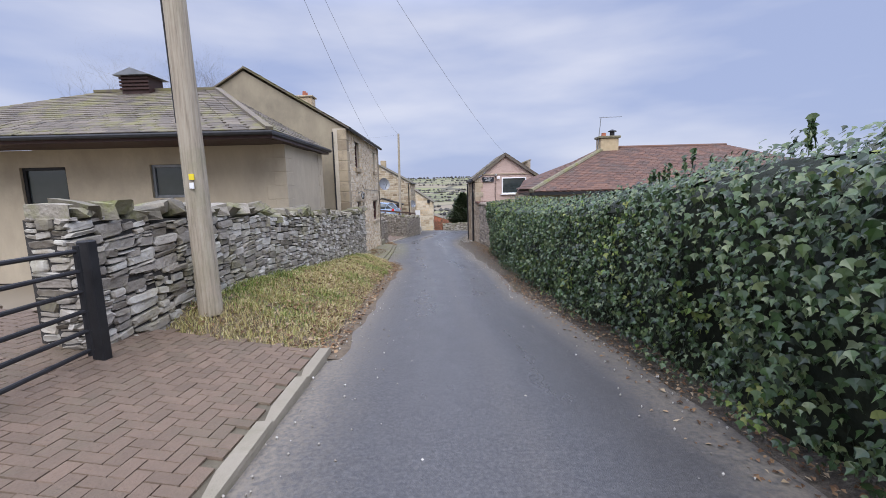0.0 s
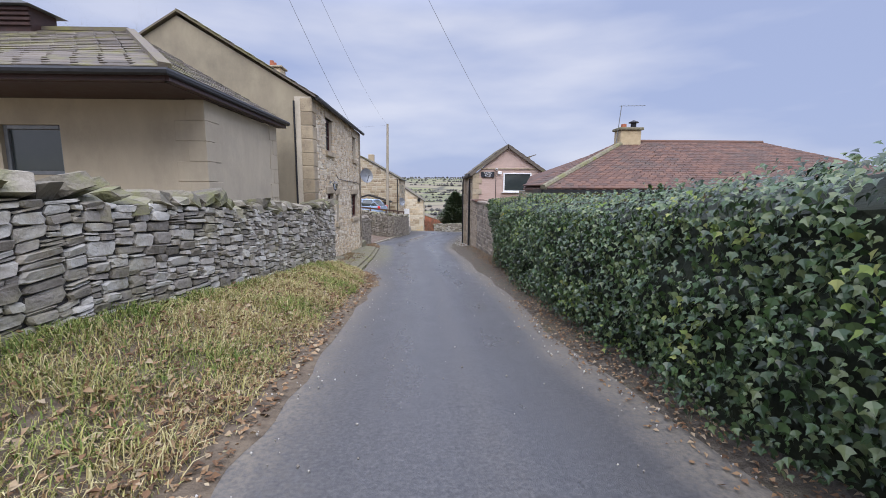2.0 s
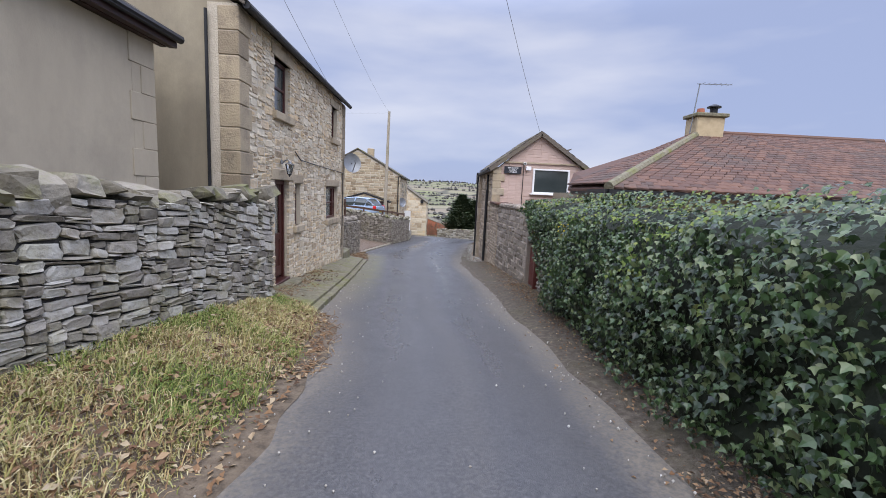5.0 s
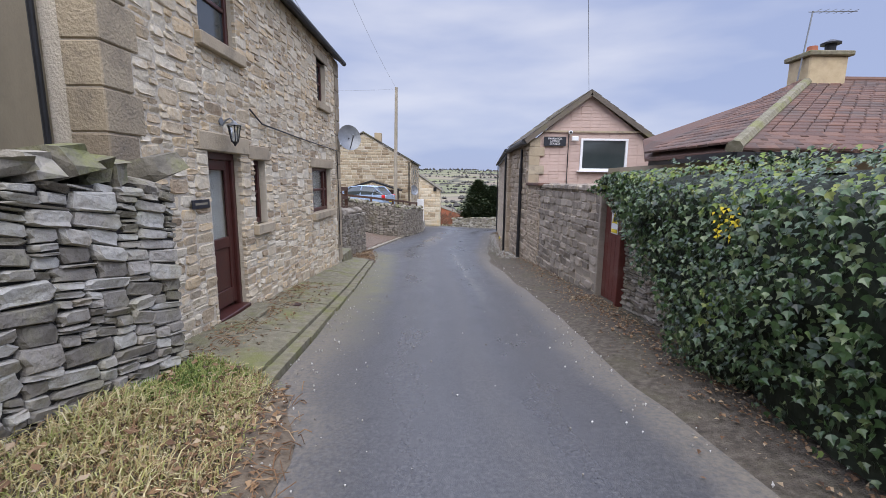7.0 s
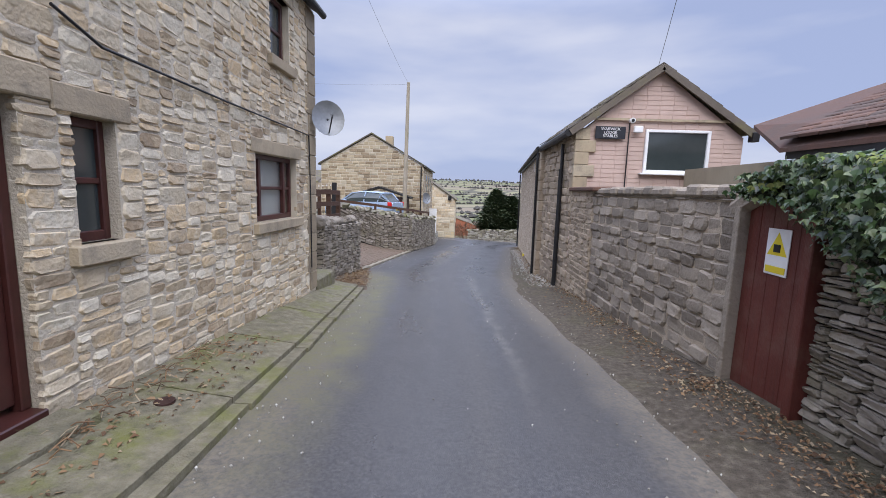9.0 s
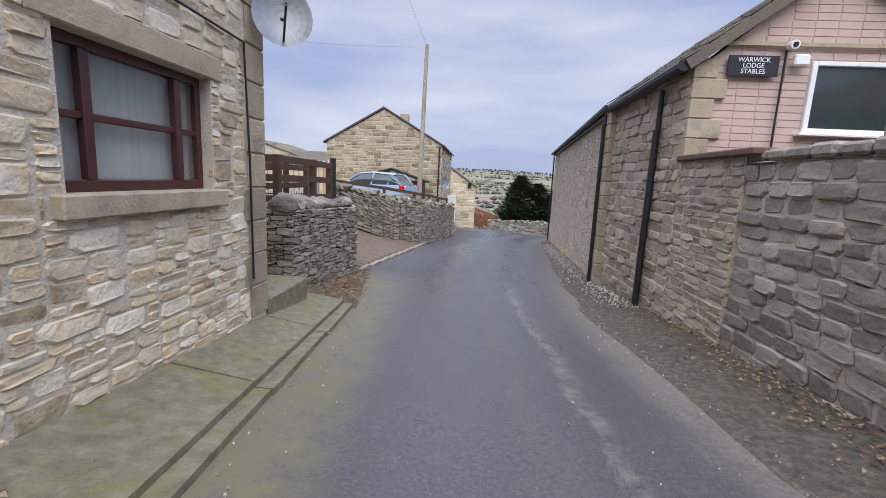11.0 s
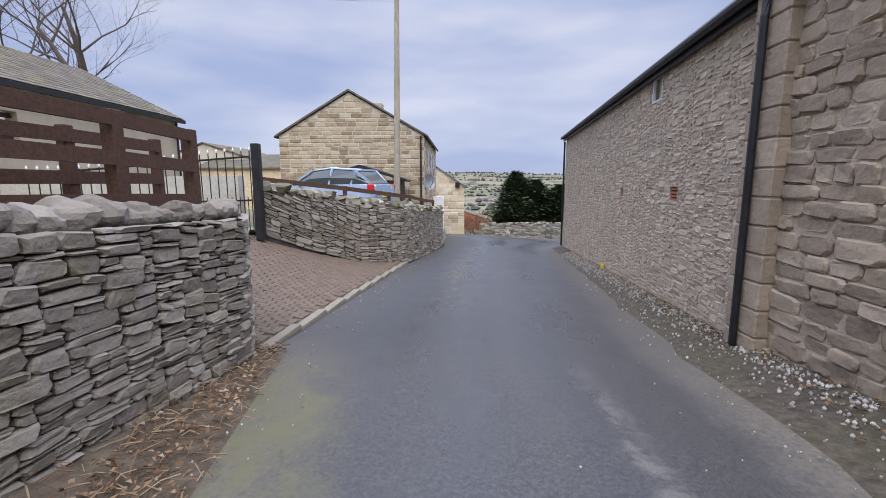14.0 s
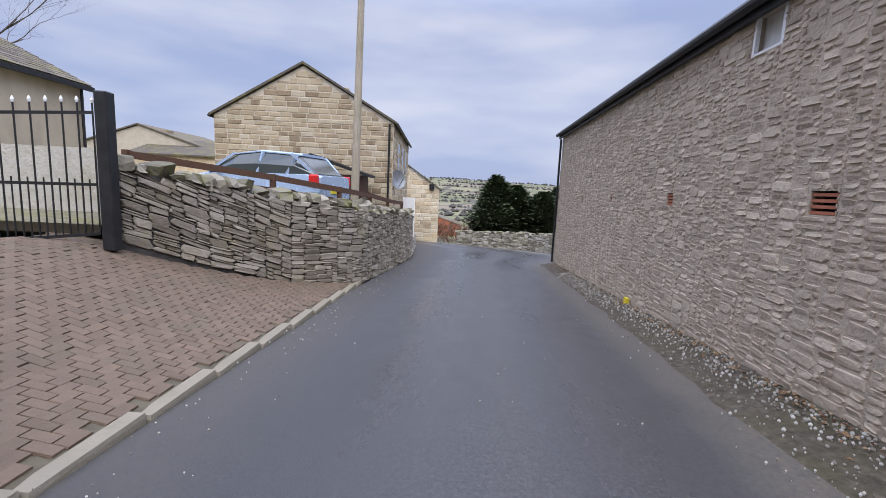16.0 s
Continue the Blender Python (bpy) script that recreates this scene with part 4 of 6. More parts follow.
Shape().box(HX + 0.03, HX + 0.33, 16.57, 17.72, -1.22, -0.98, 0.02).ob("slab", M_CONC, ds)

lan = thing("wall_lantern", (HX, 17.15, 1.45), "grey-black carriage lantern with clear panes on a scrolled bracket", "lamp")
LX, LY = HX + 0.22, 17.15
Shape().tube([(HX + 0.01, LY, 1.56), (HX + 0.03, LY, 1.56)], 0.06, 12).ob("wall_plate", M_GREY, lan)
Shape().tube([(HX + 0.03, LY, 1.5), (HX + 0.1, LY, 1.58), (HX + 0.17, LY, 1.61), (LX, LY, 1.56)], 0.014, 8).ob("bracket", M_GREY, lan)
Shape().tube([(LX, LY, 1.5), (LX, LY, 1.53), (LX, LY, 1.57)], [0.125, 0.06, 0.02], 8).ob("cap", M_GREY, lan)
Shape().tube([(LX, LY, 1.26), (LX, LY, 1.485)], [0.05, 0.092], 6).ob("glass", M_CLEAR, lan)
for k in range(6):
    ca, sa = math.cos(k * 1.047), math.sin(k * 1.047)
    Shape().tube([(LX + 0.053 * ca, LY + 0.053 * sa, 1.255), (LX + 0.1 * ca, LY + 0.1 * sa, 1.5)], 0.008, 5).ob("glazing_bar", M_DARK, lan)
Shape().tube([(LX, LY, 1.19), (LX, LY, 1.22), (LX, LY, 1.26)], [0.008, 0.022, 0.055], 8).ob("finial", M_DARK, lan)
Shape().tube([(LX, LY, 1.28), (LX, LY, 1.4)], 0.022, 8).ob("bulb", M_WHITE, lan)
lan.scale, lan.location.z = (0.8, 0.8, 0.8), 1.4
npl = thing("name_plate", (HX + 0.03, 16.55, 0.5), "small dark slate name plate beside the front door", "sign")
Shape().box(HX + 0.028, HX + 0.042, 16.38, 16.72, 0.46, 0.56, 0.003).ob("plate", M_SIGN, npl)
Shape().box(HX + 0.041, HX + 0.044, 16.43, 16.67, 0.5, 0.525, 0.001).ob("text_bar", M_KERB, npl)
cvr = thing("stopcock_cover", (-2.75, 18.1, road_z(18.1) + 0.14), "small round rusty cover set in the concrete footway", "cover")
Shape().tube([(-2.75, 18.1, road_z(18.1) + 0.1), (-2.75, 18.1, road_z(18.1) + 0.152)], [0.08, 0.075], 18).ob("lid", M_BROWNFASCIA, cvr)


def dish(x, y, z, r, face, name="satellite_dish"):
    d = thing(name, (x, y, z), "grey satellite dish on a wall bracket", "satellite dish")
    f = Vector(face).normalized()
    s = f.cross(Vector((0, 0, 1))).normalized()
    u = s.cross(f)
    c, v, fc = Vector((x, y, z)), [], []
    for k in range(6):
        for j in range(20):
            a, q = 2 * math.pi * j / 20, r * k / 5
            v.append(c + s * math.cos(a) * q + u * math.sin(a) * q * 1.1 + f * (0.25 * q * q / r - 0.06))
    for k in range(5):
        for j in range(20):
            fc.append((k * 20 + j, k * 20 + (j + 1) % 20, (k + 1) * 20 + (j + 1) % 20, (k + 1) * 20 + j))
    Shape().add(v, fc).ob("reflector", M_GREY, d)
    Shape().tube([c - u * r * 0.9, c + f * r * 1.1 - u * 0.15 * r], 0.012, 6).ob("arm", M_DARK, d)
    Shape().tube([c + f * r * 1.1 - u * 0.15 * r, c + f * r * 0.95 - u * 0.1 * r], 0.03, 8).ob("receiver", M_GREY, d)
    Shape().tube([c - f * 0.05, c - f * 0.22 - u * 0.1], 0.02, 6).ob("mount", M_DARK, d)


dish(HX + 0.3, 23.0, 1.85, 0.3, (0.5, -0.85, 0.2))

# ---- rendered outbuilding ----
shed = thing("outbuilding", (-3.8, 10.9, -0.3), "sandy rendered outbuilding with a mossy hipped stone roof", "outbuilding")
SX, SY = -3.85, 10.9
sh_holes = [(5.5, 6.65, 0.2, 2.33), (2.4, 3.4, 1.5, 2.33)]
wall_body(Shape(), (SX, SY), (-14, SY), (0, -1), lambda u: -0.6, lambda u: 2.75, 0.4, sh_holes).ob("front_wall", M_RENDER, shed)
wall_body(Shape(), (SX, SY), (SX, 14.25), (1, 0), lambda u: -0.9, lambda u: 2.75, 0.4).ob("side_wall", M_RENDER, shed)
wall_body(Shape(), (SX, 14.25), (-5.2, 14.25), (0, 1), lambda u: -0.9, lambda u: 2.75, 0.4).ob("rear_wall", M_RENDER, shed)
for k, z in enumerate(np.arange(-0.3, 2.6, 0.34)):
    w = 0.5 if k % 2 else 0.3
    Shape().box(SX - w, SX + 0.012, SY - 0.012, SY + (0.8 - w), z, z + 0.335, 0.006).ob("quoin", M_RENDER, shed)
    Shape().box(SX - 0.3, SX + 0.012, 14.25 - (0.75 - w), 14.262, z, z + 0.335, 0.006).ob("quoin", M_RENDER, shed)
E0, E1, E2, E3 = (-14.5, 9.65, 2.93), (-3.7, 9.65, 2.93), (-3.7, 14.45, 2.93), (-6.7, 13.6, 4.68)
E4 = (-10.4, 13.6, 4.68)
for poly in ([E0, E1, E3, E4], [E1, E2, E3], [E2, (-14.5, 15.2, 2.93), E4, E3]):
    Shape().prism([Vector(p) - Vector((0, 0, 0.04)) for p in poly], (0, 0, 0.03)).ob("roof", M_SLATE, shed)
tile_roof(shed, "slate", M_SLATE, E0, E1, E3, E4, 0.26, 0.4, 150)
tile_roof(shed, "slate", M_SLATE, E1, E2, E3, E3, 0.26, 0.4, 0)
Shape().beam((-14.5, 9.68, 2.84), (-3.7, 9.68, 2.84), 0.1, 0.16).ob("fascia", M_BROWNFASCIA, shed)
Shape().beam((-3.7, 9.64, 2.84), (-3.7, 14.45, 2.84), 0.1, 0.16).ob("fascia", M_BROWNFASCIA, shed)
Shape().box(-14.4, -3.76, 9.74, 10.9, 2.755, 2.785, 0.004).ob("soffit", M_BROWNFASCIA, shed)
Shape().beam(Vector(E1) + Vector((0, 0, 0.04)), Vector(E3) + Vector((0, 0, 0.06)), 0.16, 0.07).ob("hip_ridge", M_SLATE, shed)
Shape().beam(Vector(E4) + Vector((0, 0, 0.05)), Vector(E3) + Vector((0, 0, 0.05)), 0.18, 0.08).ob("ridge", M_SLATE, shed)
Shape().beam((SX + 0.05, 10.92, 2.77), (SX + 0.05, 14.4, 2.77), 0.08, 0.03).ob("soffit", M_BROWNFASCIA, shed)
Shape().tube([(-14.4, 9.57, 2.87), (-3.63, 9.57, 2.87), (-3.6, 14.45, 2.87)], 0.055, 8).ob("gutter", M_DARK, shed)
cup = Shape()
cup.box(-9.35, -8.55, 13.25, 13.95, 4.55, 5.08, 0.01)
cup.ob("vent_turret", M_BROWNFASCIA, shed, "brown louvred vent turret")
for k in range(4):
    Shape().box(-9.38, -8.52, 13.2, 13.26, 4.68 + 0.1 * k, 4.74 + 0.1 * k, 0.005).ob("louvre", M_BROWNFASCIA, shed)
Shape().prism([(-9.5, 13.1, 5.08), (-8.4, 13.1, 5.08), (-8.95, 13.1, 5.28)], (0, 1.0, 0)).ob("turret_roof", M_GREY, shed)
sd = thing("stable_door", (-9.9, 10.95, 0.2), "split stable door with grey upper and red lower leaf", "door", "", "structure")
Shape().box(-10.5, -9.35, 11.0, 11.06, 0.2, 0.75).ob("lower_leaf", M_REDDOOR, sd)
Shape().box(-10.5, -9.35, 11.0, 11.06, 0.77, 1.4).ob("middle_leaf", M_GREY, sd)
Shape().box(-10.42, -9.43, 11.02, 11.04, 1.45, 2.28).ob("pane", M_GLASS, sd)
for a, b, c, d in ((-10.5, -10.42, 1.4, 2.33), (-9.43, -9.35, 1.4, 2.33), (-10.42, -9.43, 2.26, 2.33)):
    Shape().box(a, b, 10.97, 11.06, c, d).ob("frame", M_DARK, sd)
sw = thing("window_5", (-6.7, 10.95, 1.5), "grey-framed window in the rendered wall", "window", "", "structure")
Shape().box(-7.2, -6.3, 11.02, 11.04, 1.55, 2.28).ob("pane", M_GLASS, sw)
for a, b, c, d in ((-7.25, -7.18, 1.5, 2.33), (-6.32, -6.25, 1.5, 2.33), (-7.18, -6.32, 2.26, 2.33), (-7.18, -6.32, 1.5, 1.57)):
    Shape().box(a, b, 10.97, 11.06, c, d).ob("frame", M_GREY, sw)


# ---- hedge, rubble wall and garden door ----
hedge_top = lambda y: lerp(y, [(-4, 2.15), (2.4, 1.9), (3.7, 1.85), (6, 1.55), (8, 1.32), (13, 1.05), (18.3, 1.02), (19.2, 0.85)])
hedge_low = lambda y: road_z(y) + 0.1 if y < 16.2 else lerp(y, [(16.2, road_z(16.2) + 0.1), (17.0, -0.5), (17.8, 0.1), (18.4, 0.55), (19.3, 0.65)])


def hedge_x(y, f):
    """Face of the hedge at height fraction f."""
    o = noise.noise(Vector((y * 0.9, f * 2.2, 5))) * 0.2 + noise.noise(Vector((y * 2.6, f * 5, 1))) * 0.09
    return 2.16 + (1 - f) * lerp(y, [(4, 0), (8, -0.26), (15, -0.28), (17, 0)]) + 0.12 * f - 0.16 * math.sin(f * 3.0) + o + (0.7 * max(0, f - 0.85) / 0.15 if f > 0.85 else 0)


hedge = thing("hedge", (2.5, 8, road_z(8)), "overgrown dark green ivy hedge along the lane", "hedge")
hy = span(-5, 19.2, 0.2)
# Dark sheet behind the leaves, standing in for shade in the gaps.
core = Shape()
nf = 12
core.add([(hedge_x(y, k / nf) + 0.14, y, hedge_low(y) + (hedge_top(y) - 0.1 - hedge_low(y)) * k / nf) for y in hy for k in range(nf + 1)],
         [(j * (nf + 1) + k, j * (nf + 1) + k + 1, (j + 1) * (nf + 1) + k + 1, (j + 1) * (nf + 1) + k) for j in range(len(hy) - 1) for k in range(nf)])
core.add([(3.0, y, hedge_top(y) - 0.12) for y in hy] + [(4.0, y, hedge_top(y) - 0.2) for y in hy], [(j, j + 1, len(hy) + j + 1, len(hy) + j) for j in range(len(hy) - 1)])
core.ob("branch_core", M_LEAFSHADE, hedge)
IVY = [(0, -0.5, 0), (0.3, -0.42, 0.05), (0.55, -0.1, 0.12), (0.26, 0.06, 0.05), (0, 0.62, -0.1), (-0.26, 0.06, 0.05), (-0.55, -0.1, 0.12), (-0.3, -0.42, 0.05), (0, 0, -0.02)]
IVY_F = [(8, 0, 1), (8, 1, 2), (8, 2, 3), (8, 3, 4), (8, 4, 5), (8, 5, 6), (8, 6, 7), (8, 7, 0)]


def leaf_pose(c, n, size):
    n = Vector(n).normalized()
    down = Vector((rng.uniform(-0.5, 0.5), rng.uniform(-0.7, 0.7), -1))
    v = (down - n * down.dot(n)).normalized()
    u = v.cross(n)
    return Matrix(((u.x * size, v.x * size, n.x * size, c[0]), (u.y * size, v.y * size, n.y * size, c[1]), (u.z * size, v.z * size, n.z * size, c[2]), (0, 0, 0, 1)))


leaf_me = bpy.data.meshes.new("leaf")
leaf_me.from_pydata(IVY, [], IVY_F)
leaf_me.materials.append(M_LEAF)
lv, pale = Shape(), Shape()
ivy = np.array(IVY)
for k in range(44000):
    y = -4.5 + 23.6 * rng.random()
    f = rng.random() * 1.08
    top = f > 1
    z = hedge_low(y) + (hedge_top(y) - hedge_low(y)) * min(f, 1) + (rng.uniform(-0.06, 0.14) if top else 0)
    x = hedge_x(y, min(f, 1)) + rng.uniform(-0.13, 0.16) + (rng.random() * 1.2 if top else 0)
    hole = noise.noise(Vector((y * 1.7, z * 1.9, 9)))
    if hole > 0.25 and not top:
        x += 0.16
    size = rng.uniform(0.03, 0.074) * (1.0 if f > 0.12 else 0.8)
    n = (-1 + rng.uniform(-0.2, 0.7), rng.uniform(-0.9, 0.7), rng.uniform(-0.4, 1.1) + (0.8 if f > 0.85 else 0))
    m = leaf_pose((x, y, z), n, size)
    if k < 460 and 3 < y < 9 and f < 1:
        ob = new("leaf", leaf_me)
        ob.parent = hedge
        ob.matrix_basis = Matrix.Translation(-Vector(hedge["base"])) @ m
        continue
    q = (ivy @ np.array(m.to_3x3()).T + np.array(m.translation)).tolist()
    # Pale patches are flower heads; pale top leaves at y 12-19 paint sunlight.
    (pale if noise.noise(Vector((y * 1.3, z * 1.5, 2))) > 0.3 and rng.random() < 0.3 or (f > 0.82 and 12 < y < 19 and rng.random() < 0.22) else lv).add(q, IVY_F)
tagged(lv.ob("leaf_mass", M_LEAF, hedge), kind="stuff")
tagged(pale.ob("flower_mass", M_LEAFPALE, hedge, "pale yellow-green ivy flower heads and leaves coloured as a sunlit top"), kind="stuff")
sprig = Shape()
for k in range(46):
    y = rng.choice((2.2, 2.9, 3.6, 4.4, 5.2, 9, 14.5, 16)) + rng.uniform(-0.3, 0.3)
    x, z = 2.5 + rng.random() * 0.6, hedge_top(y) - 0.1
    h, dx, dy = rng.uniform(0.06, 0.24), rng.uniform(-0.2, 0.2), rng.uniform(-0.2, 0.2)
    sprig.tube([(x, y, z), (x + dx * h, y + dy * h, z + h)], 0.004, 4)
    for j in range(9):
        t = 0.3 + 0.7 * j / 8
        m = leaf_pose((x + dx * h * t, y + dy * h * t, z + h * t), (rng.uniform(-1, 1), rng.uniform(-1, 0.3), rng.uniform(0, 1)), rng.uniform(0.04, 0.075))
        sprig.add((ivy @ np.array(m.to_3x3()).T + np.array(m.translation)).tolist(), IVY_F)
tagged(sprig.ob("sprig_mass", M_LEAF, hedge), kind="stuff")
fl = Shape()
for k in range(60):
    m = leaf_pose((2.05 + rng.uniform(-0.06, 0.1), 15.55 + rng.gauss(0, 0.09), 0.42 + rng.gauss(0, 0.09)), (-1, rng.uniform(-1, 1), 0.6), 0.035)
    fl.add((ivy @ np.array(m.to_3x3()).T + np.array(m.translation)).tolist(), IVY_F)
tagged(fl.ob("blossom", M_FLOWER, hedge, "bright yellow blossom"), kind="stuff")

dry_wall("wall_rubble", [(2.42, 18.45), (2.42, 14.5)], lambda s: road_z(18.45 - s) + 0.06, lambda s: 0.6, 0.4, "grey rubble wall half hidden under the ivy hedge", M_COURSED, M_DRYCORE, (0.034, 0.062), (0.12, 0.36), 300, caps=False, end_face=False)
gd = thing("door_garden", (2.360, 19.0, -1.3), "red-brown painted plank garden door below a stone arch", "door", "", "structure")
for k in range(5):
    y = 18.55 + 0.165 * k
    zt = 0.52 + 0.12 * math.sin(math.pi * (k + 0.5) / 5)
    Shape().box(2.410, 2.450, y, y + 0.162, -1.27, zt, 0.004).ob("plank", M_REDDOOR, gd)
for y in (18.45, 19.38):
    Shape().box(2.310, 2.490, y, y + 0.09, -1.3, 0.55, 0.008).ob("door_frame", M_DARKBLOCK if y > 19 else M_REDDOOR, gd)
Shape().tube([(2.410, 18.35 + 1.2 * k / 8, 0.52 + 0.22 * math.sin(math.pi * k / 8)) for k in range(9)], 0.11, 8).ob("arch", M_DARKBLOCK, gd)
wsn = thing("warning_sign", (2.400, 18.9, 0.0), "white and yellow warning sign on the garden door", "sign")
Shape().box(2.398, 2.406, 18.8, 19.08, -0.06, 0.36, 0.002).ob("plate", M_WHITE, wsn)
Shape().prism([(2.396, 18.82, 0.12), (2.396, 19.06, 0.12), (2.396, 18.94, 0.33)], (0.004, 0, 0)).ob("triangle", M_YELLOWPAINT, wsn)
Shape().box(2.390, 2.396, 18.9, 18.98, 0.15, 0.22, 0.001).ob("symbol", M_DARK, wsn)
Shape().box(2.394, 2.400, 18.82, 19.06, -0.04, 0.02, 0.001).ob("text_bar", M_YELLOWPAINT, wsn)


def faced_wall(name, p0, p1, normal, zb, zt, material, core_mat, ch, ll, label, kinds=None, nparts=300, holes=(), thick=0.4, proud=0.03, near=None, seed=2, category="wall", cuts=(), gap=0.014):
    root = thing(name, (*p0, zb(0)), label, category, "", "structure")
    wall_body(Shape(), p0, p1, normal, zb, zt, thick, holes, cuts).ob("body", core_mat, root)
    face_stones(root, "stone", material, p0, p1, normal, zb, zt, holes, ch, ll, kinds or TRIM, nparts, proud, near, gap=gap, seed=seed)
    return root


faced_wall("wall_garden", (2.36, 19.47), (2.14, 23.5), (-1, -0.05), lambda u: road_z(19.47 + u) + 0.02, lambda u: 0.62, M_DARKBLOCK, M_BARNMORTAR, (0.14, 0.2), (0.22, 0.42), "dark weathered coursed block wall with rough copings", RUBBLE, 300, proud=0.045)
cp = thing("coping", (2.3, 21.5, 0.62), "rough dark stone coping on the garden wall", "coping", "", "structure")
for k in range(14):
    y = 19.5 + 0.287 * k
    x = 2.36 - 0.055 * (y - 19.47)
    Shape().box(x - 0.06 + rng.uniform(-0.02, 0.02), x + 0.42, y, y + 0.28, 0.62, 0.72 + rng.uniform(0, 0.05), 0.03).ob("coping_stone", M_DARKBLOCK, cp)
faced_wall("wall_pier", (2.1, 23.5), (2.06, 24.95), (-1, 0), lambda u: road_z(23.5 + u) + 0.02, lambda u: 0.68, M_ROCKFACE, M_BARNMORTAR, (0.07, 0.13), (0.14, 0.4), "smooth sandstone pier beside the garden wall", RUBBLE, 100, proud=0.02)
pc = thing("pier_coping", (2.2, 24.2, 0.68), "thin brown stone slab capping the pier", "coping", "", "structure")
Shape().box(2.0, 2.6, 23.25, 25.0, 0.682, 0.76, 0.015).ob("slab", M_REDTILE, pc)

# ---- stables and long barn ----
stable = thing("stable_building", (2.06, 25, -1.7), "stone stables with pink painted brick gable and slate roof", "stable")
SE, SA = 1.9, 3.36
sz = lambda u: SE + (SA - SE) * (1 - abs(u - 1.72) / 1.72 * (1 if u < 1.72 else 0.86))
win = [(1.52, 2.94, 1.13, 2.08)]
wall_body(Shape(), (2.06, 24.95), (5.72, 24.95), (0, -1), lambda u: -1.6, sz, 0.35, win, (1.72,)).ob("gable_wall", M_PINK, stable)
face_stones(stable, "brick", M_PINK, (2.36, 24.95), (5.72, 24.95), (0, -1), lambda u: 0.2, lambda u: sz(u + 0.3) - 0.05, [(1.22, 2.64, 1.13, 2.08)], (0.1, 0.1001), (0.29, 0.3), SQUARE, 300, 0.004, (0.8, 1.6), gap=0.006)
for k, z in enumerate(np.arange(0.2, 1.85, 0.27)):
    Shape().box(2.04, 2.36 + (0.14 if k % 2 else 0), 24.885, 25.1, z, z + 0.262, 0.01).ob("quoin", M_DRESSED, stable)
Shape().beam((2.3, 24.9, 2.28), (5.4, 24.9, 2.28), 0.03, 0.05).ob("string_course", M_DRESSED, stable)
wall_body(Shape(), (2.06, 24.95), (2.0, 28.0), (-1, 0), lambda u: road_z(25 + u) - 0.1, lambda u: SE + 0.1, 0.4).ob("side_wall", M_BARNMORTAR, stable)
face_stones(stable, "stone", M_ROCKFACE, (2.06, 24.95), (2.0, 28.0), (-1, 0), lambda u: road_z(25 + u), lambda u: SE + 0.1, (), (0.13, 0.19), (0.2, 0.5), RUBBLE, 200, 0.045, (0, 0), gap=0.008)
for sg, xe, xo in ((1, 1.9, 3.78), (-1, 5.86, 3.78)):
    ze = SE + 0.1 if sg > 0 else SE + 0.12
    a, b, c, d = [Vector(p) for p in ((xe, 24.8, ze), (xe, 28.4, ze), (xo, 28.4, SA + 0.05), (xo, 24.8, SA + 0.05))]
    Shape().prism([a, b, c, d], (0, 0, 0.04)).ob("roof", M_SLATE, stable)
    tile_roof(stable, "slate", M_SLATE, a + Vector((0, 0, 0.04)), b + Vector((0, 0, 0.04)), c + Vector((0, 0, 0.04)), d + Vector((0, 0, 0.04)), 0.28, 0.3)
    Shape().beam(a + Vector((0, -0.01, -0.04)), d + Vector((0, -0.01, -0.04)), 0.05, 0.14).ob("bargeboard", M_SLATE, stable)
Shape().tube([(1.86, 24.8, SE + 0.06), (1.86, 28.1, SE + 0.0)], 0.085).ob("gutter", M_DARK, stable)
Shape().box(5.78, 5.92, 24.72, 24.9, 1.85, 2.05).ob("hopper", M_DARK, stable)
Shape().tube([(1.96, 25.7, SE - 0.1), (1.96, 25.7, 1.2)], 0.04).ob("downpipe", M_DARK, stable)
Shape().tube([(1.955, 25.72, 1.2), (1.95, 25.72, -1.75)], 0.055).ob("downpipe", M_DARK, stable)
Shape().tube([(3.2, 24.89, 2.2), (3.2, 24.89, 0.7)], 0.014, 6).ob("cable", M_DARK, stable)
wn6 = thing("window_6", (4.3, 24.95, 1.13), "white plastic framed window in the pink gable", "window", "", "structure")
for a, b, c, d in ((3.58, 3.65, 1.13, 2.08), (4.93, 5.0, 1.13, 2.08), (3.65, 4.93, 2.02, 2.08), (3.65, 4.93, 1.13, 1.2)):
    Shape().box(a, b, 24.9, 25.0, c, d).ob("window_frame", M_WHITE, wn6)
Shape().box(3.63, 4.95, 24.95, 24.96, 1.18, 2.04, 0.001).ob("pane", M_GLASS, wn6)
Shape().box(3.5, 5.06, 24.82, 24.94, 1.09, 1.13).ob("window_sill", M_WHITE, wn6)
sg = thing("house_sign", (2.8, 24.87, 1.86), "dark slate name sign with white lettering", "sign")
Shape().box(2.46, 3.12, 24.865, 24.885, 1.85, 2.12, 0.003).ob("plate", M_SIGN, sg)
for k, word in enumerate(("WARWICK", "LODGE", "STABLES")):
    cu = bpy.data.curves.new("lettering", "FONT")
    cu.body, cu.size, cu.extrude, cu.align_x = word, 0.085, 0.002, "CENTER"
    cu.materials.append(M_WHITE)
    tx = new("lettering", cu)
    tx.parent = sg
    tx.matrix_basis = Matrix.Translation((2.79 - 2.8, 24.862 - 24.87, 2.035 - 0.075 * k - 1.86)) @ pose(0, 0, 0, 90, 0, 0)
cc = thing("security_camera", (3.25, 24.8, 2.2), "small white dome security camera", "camera")
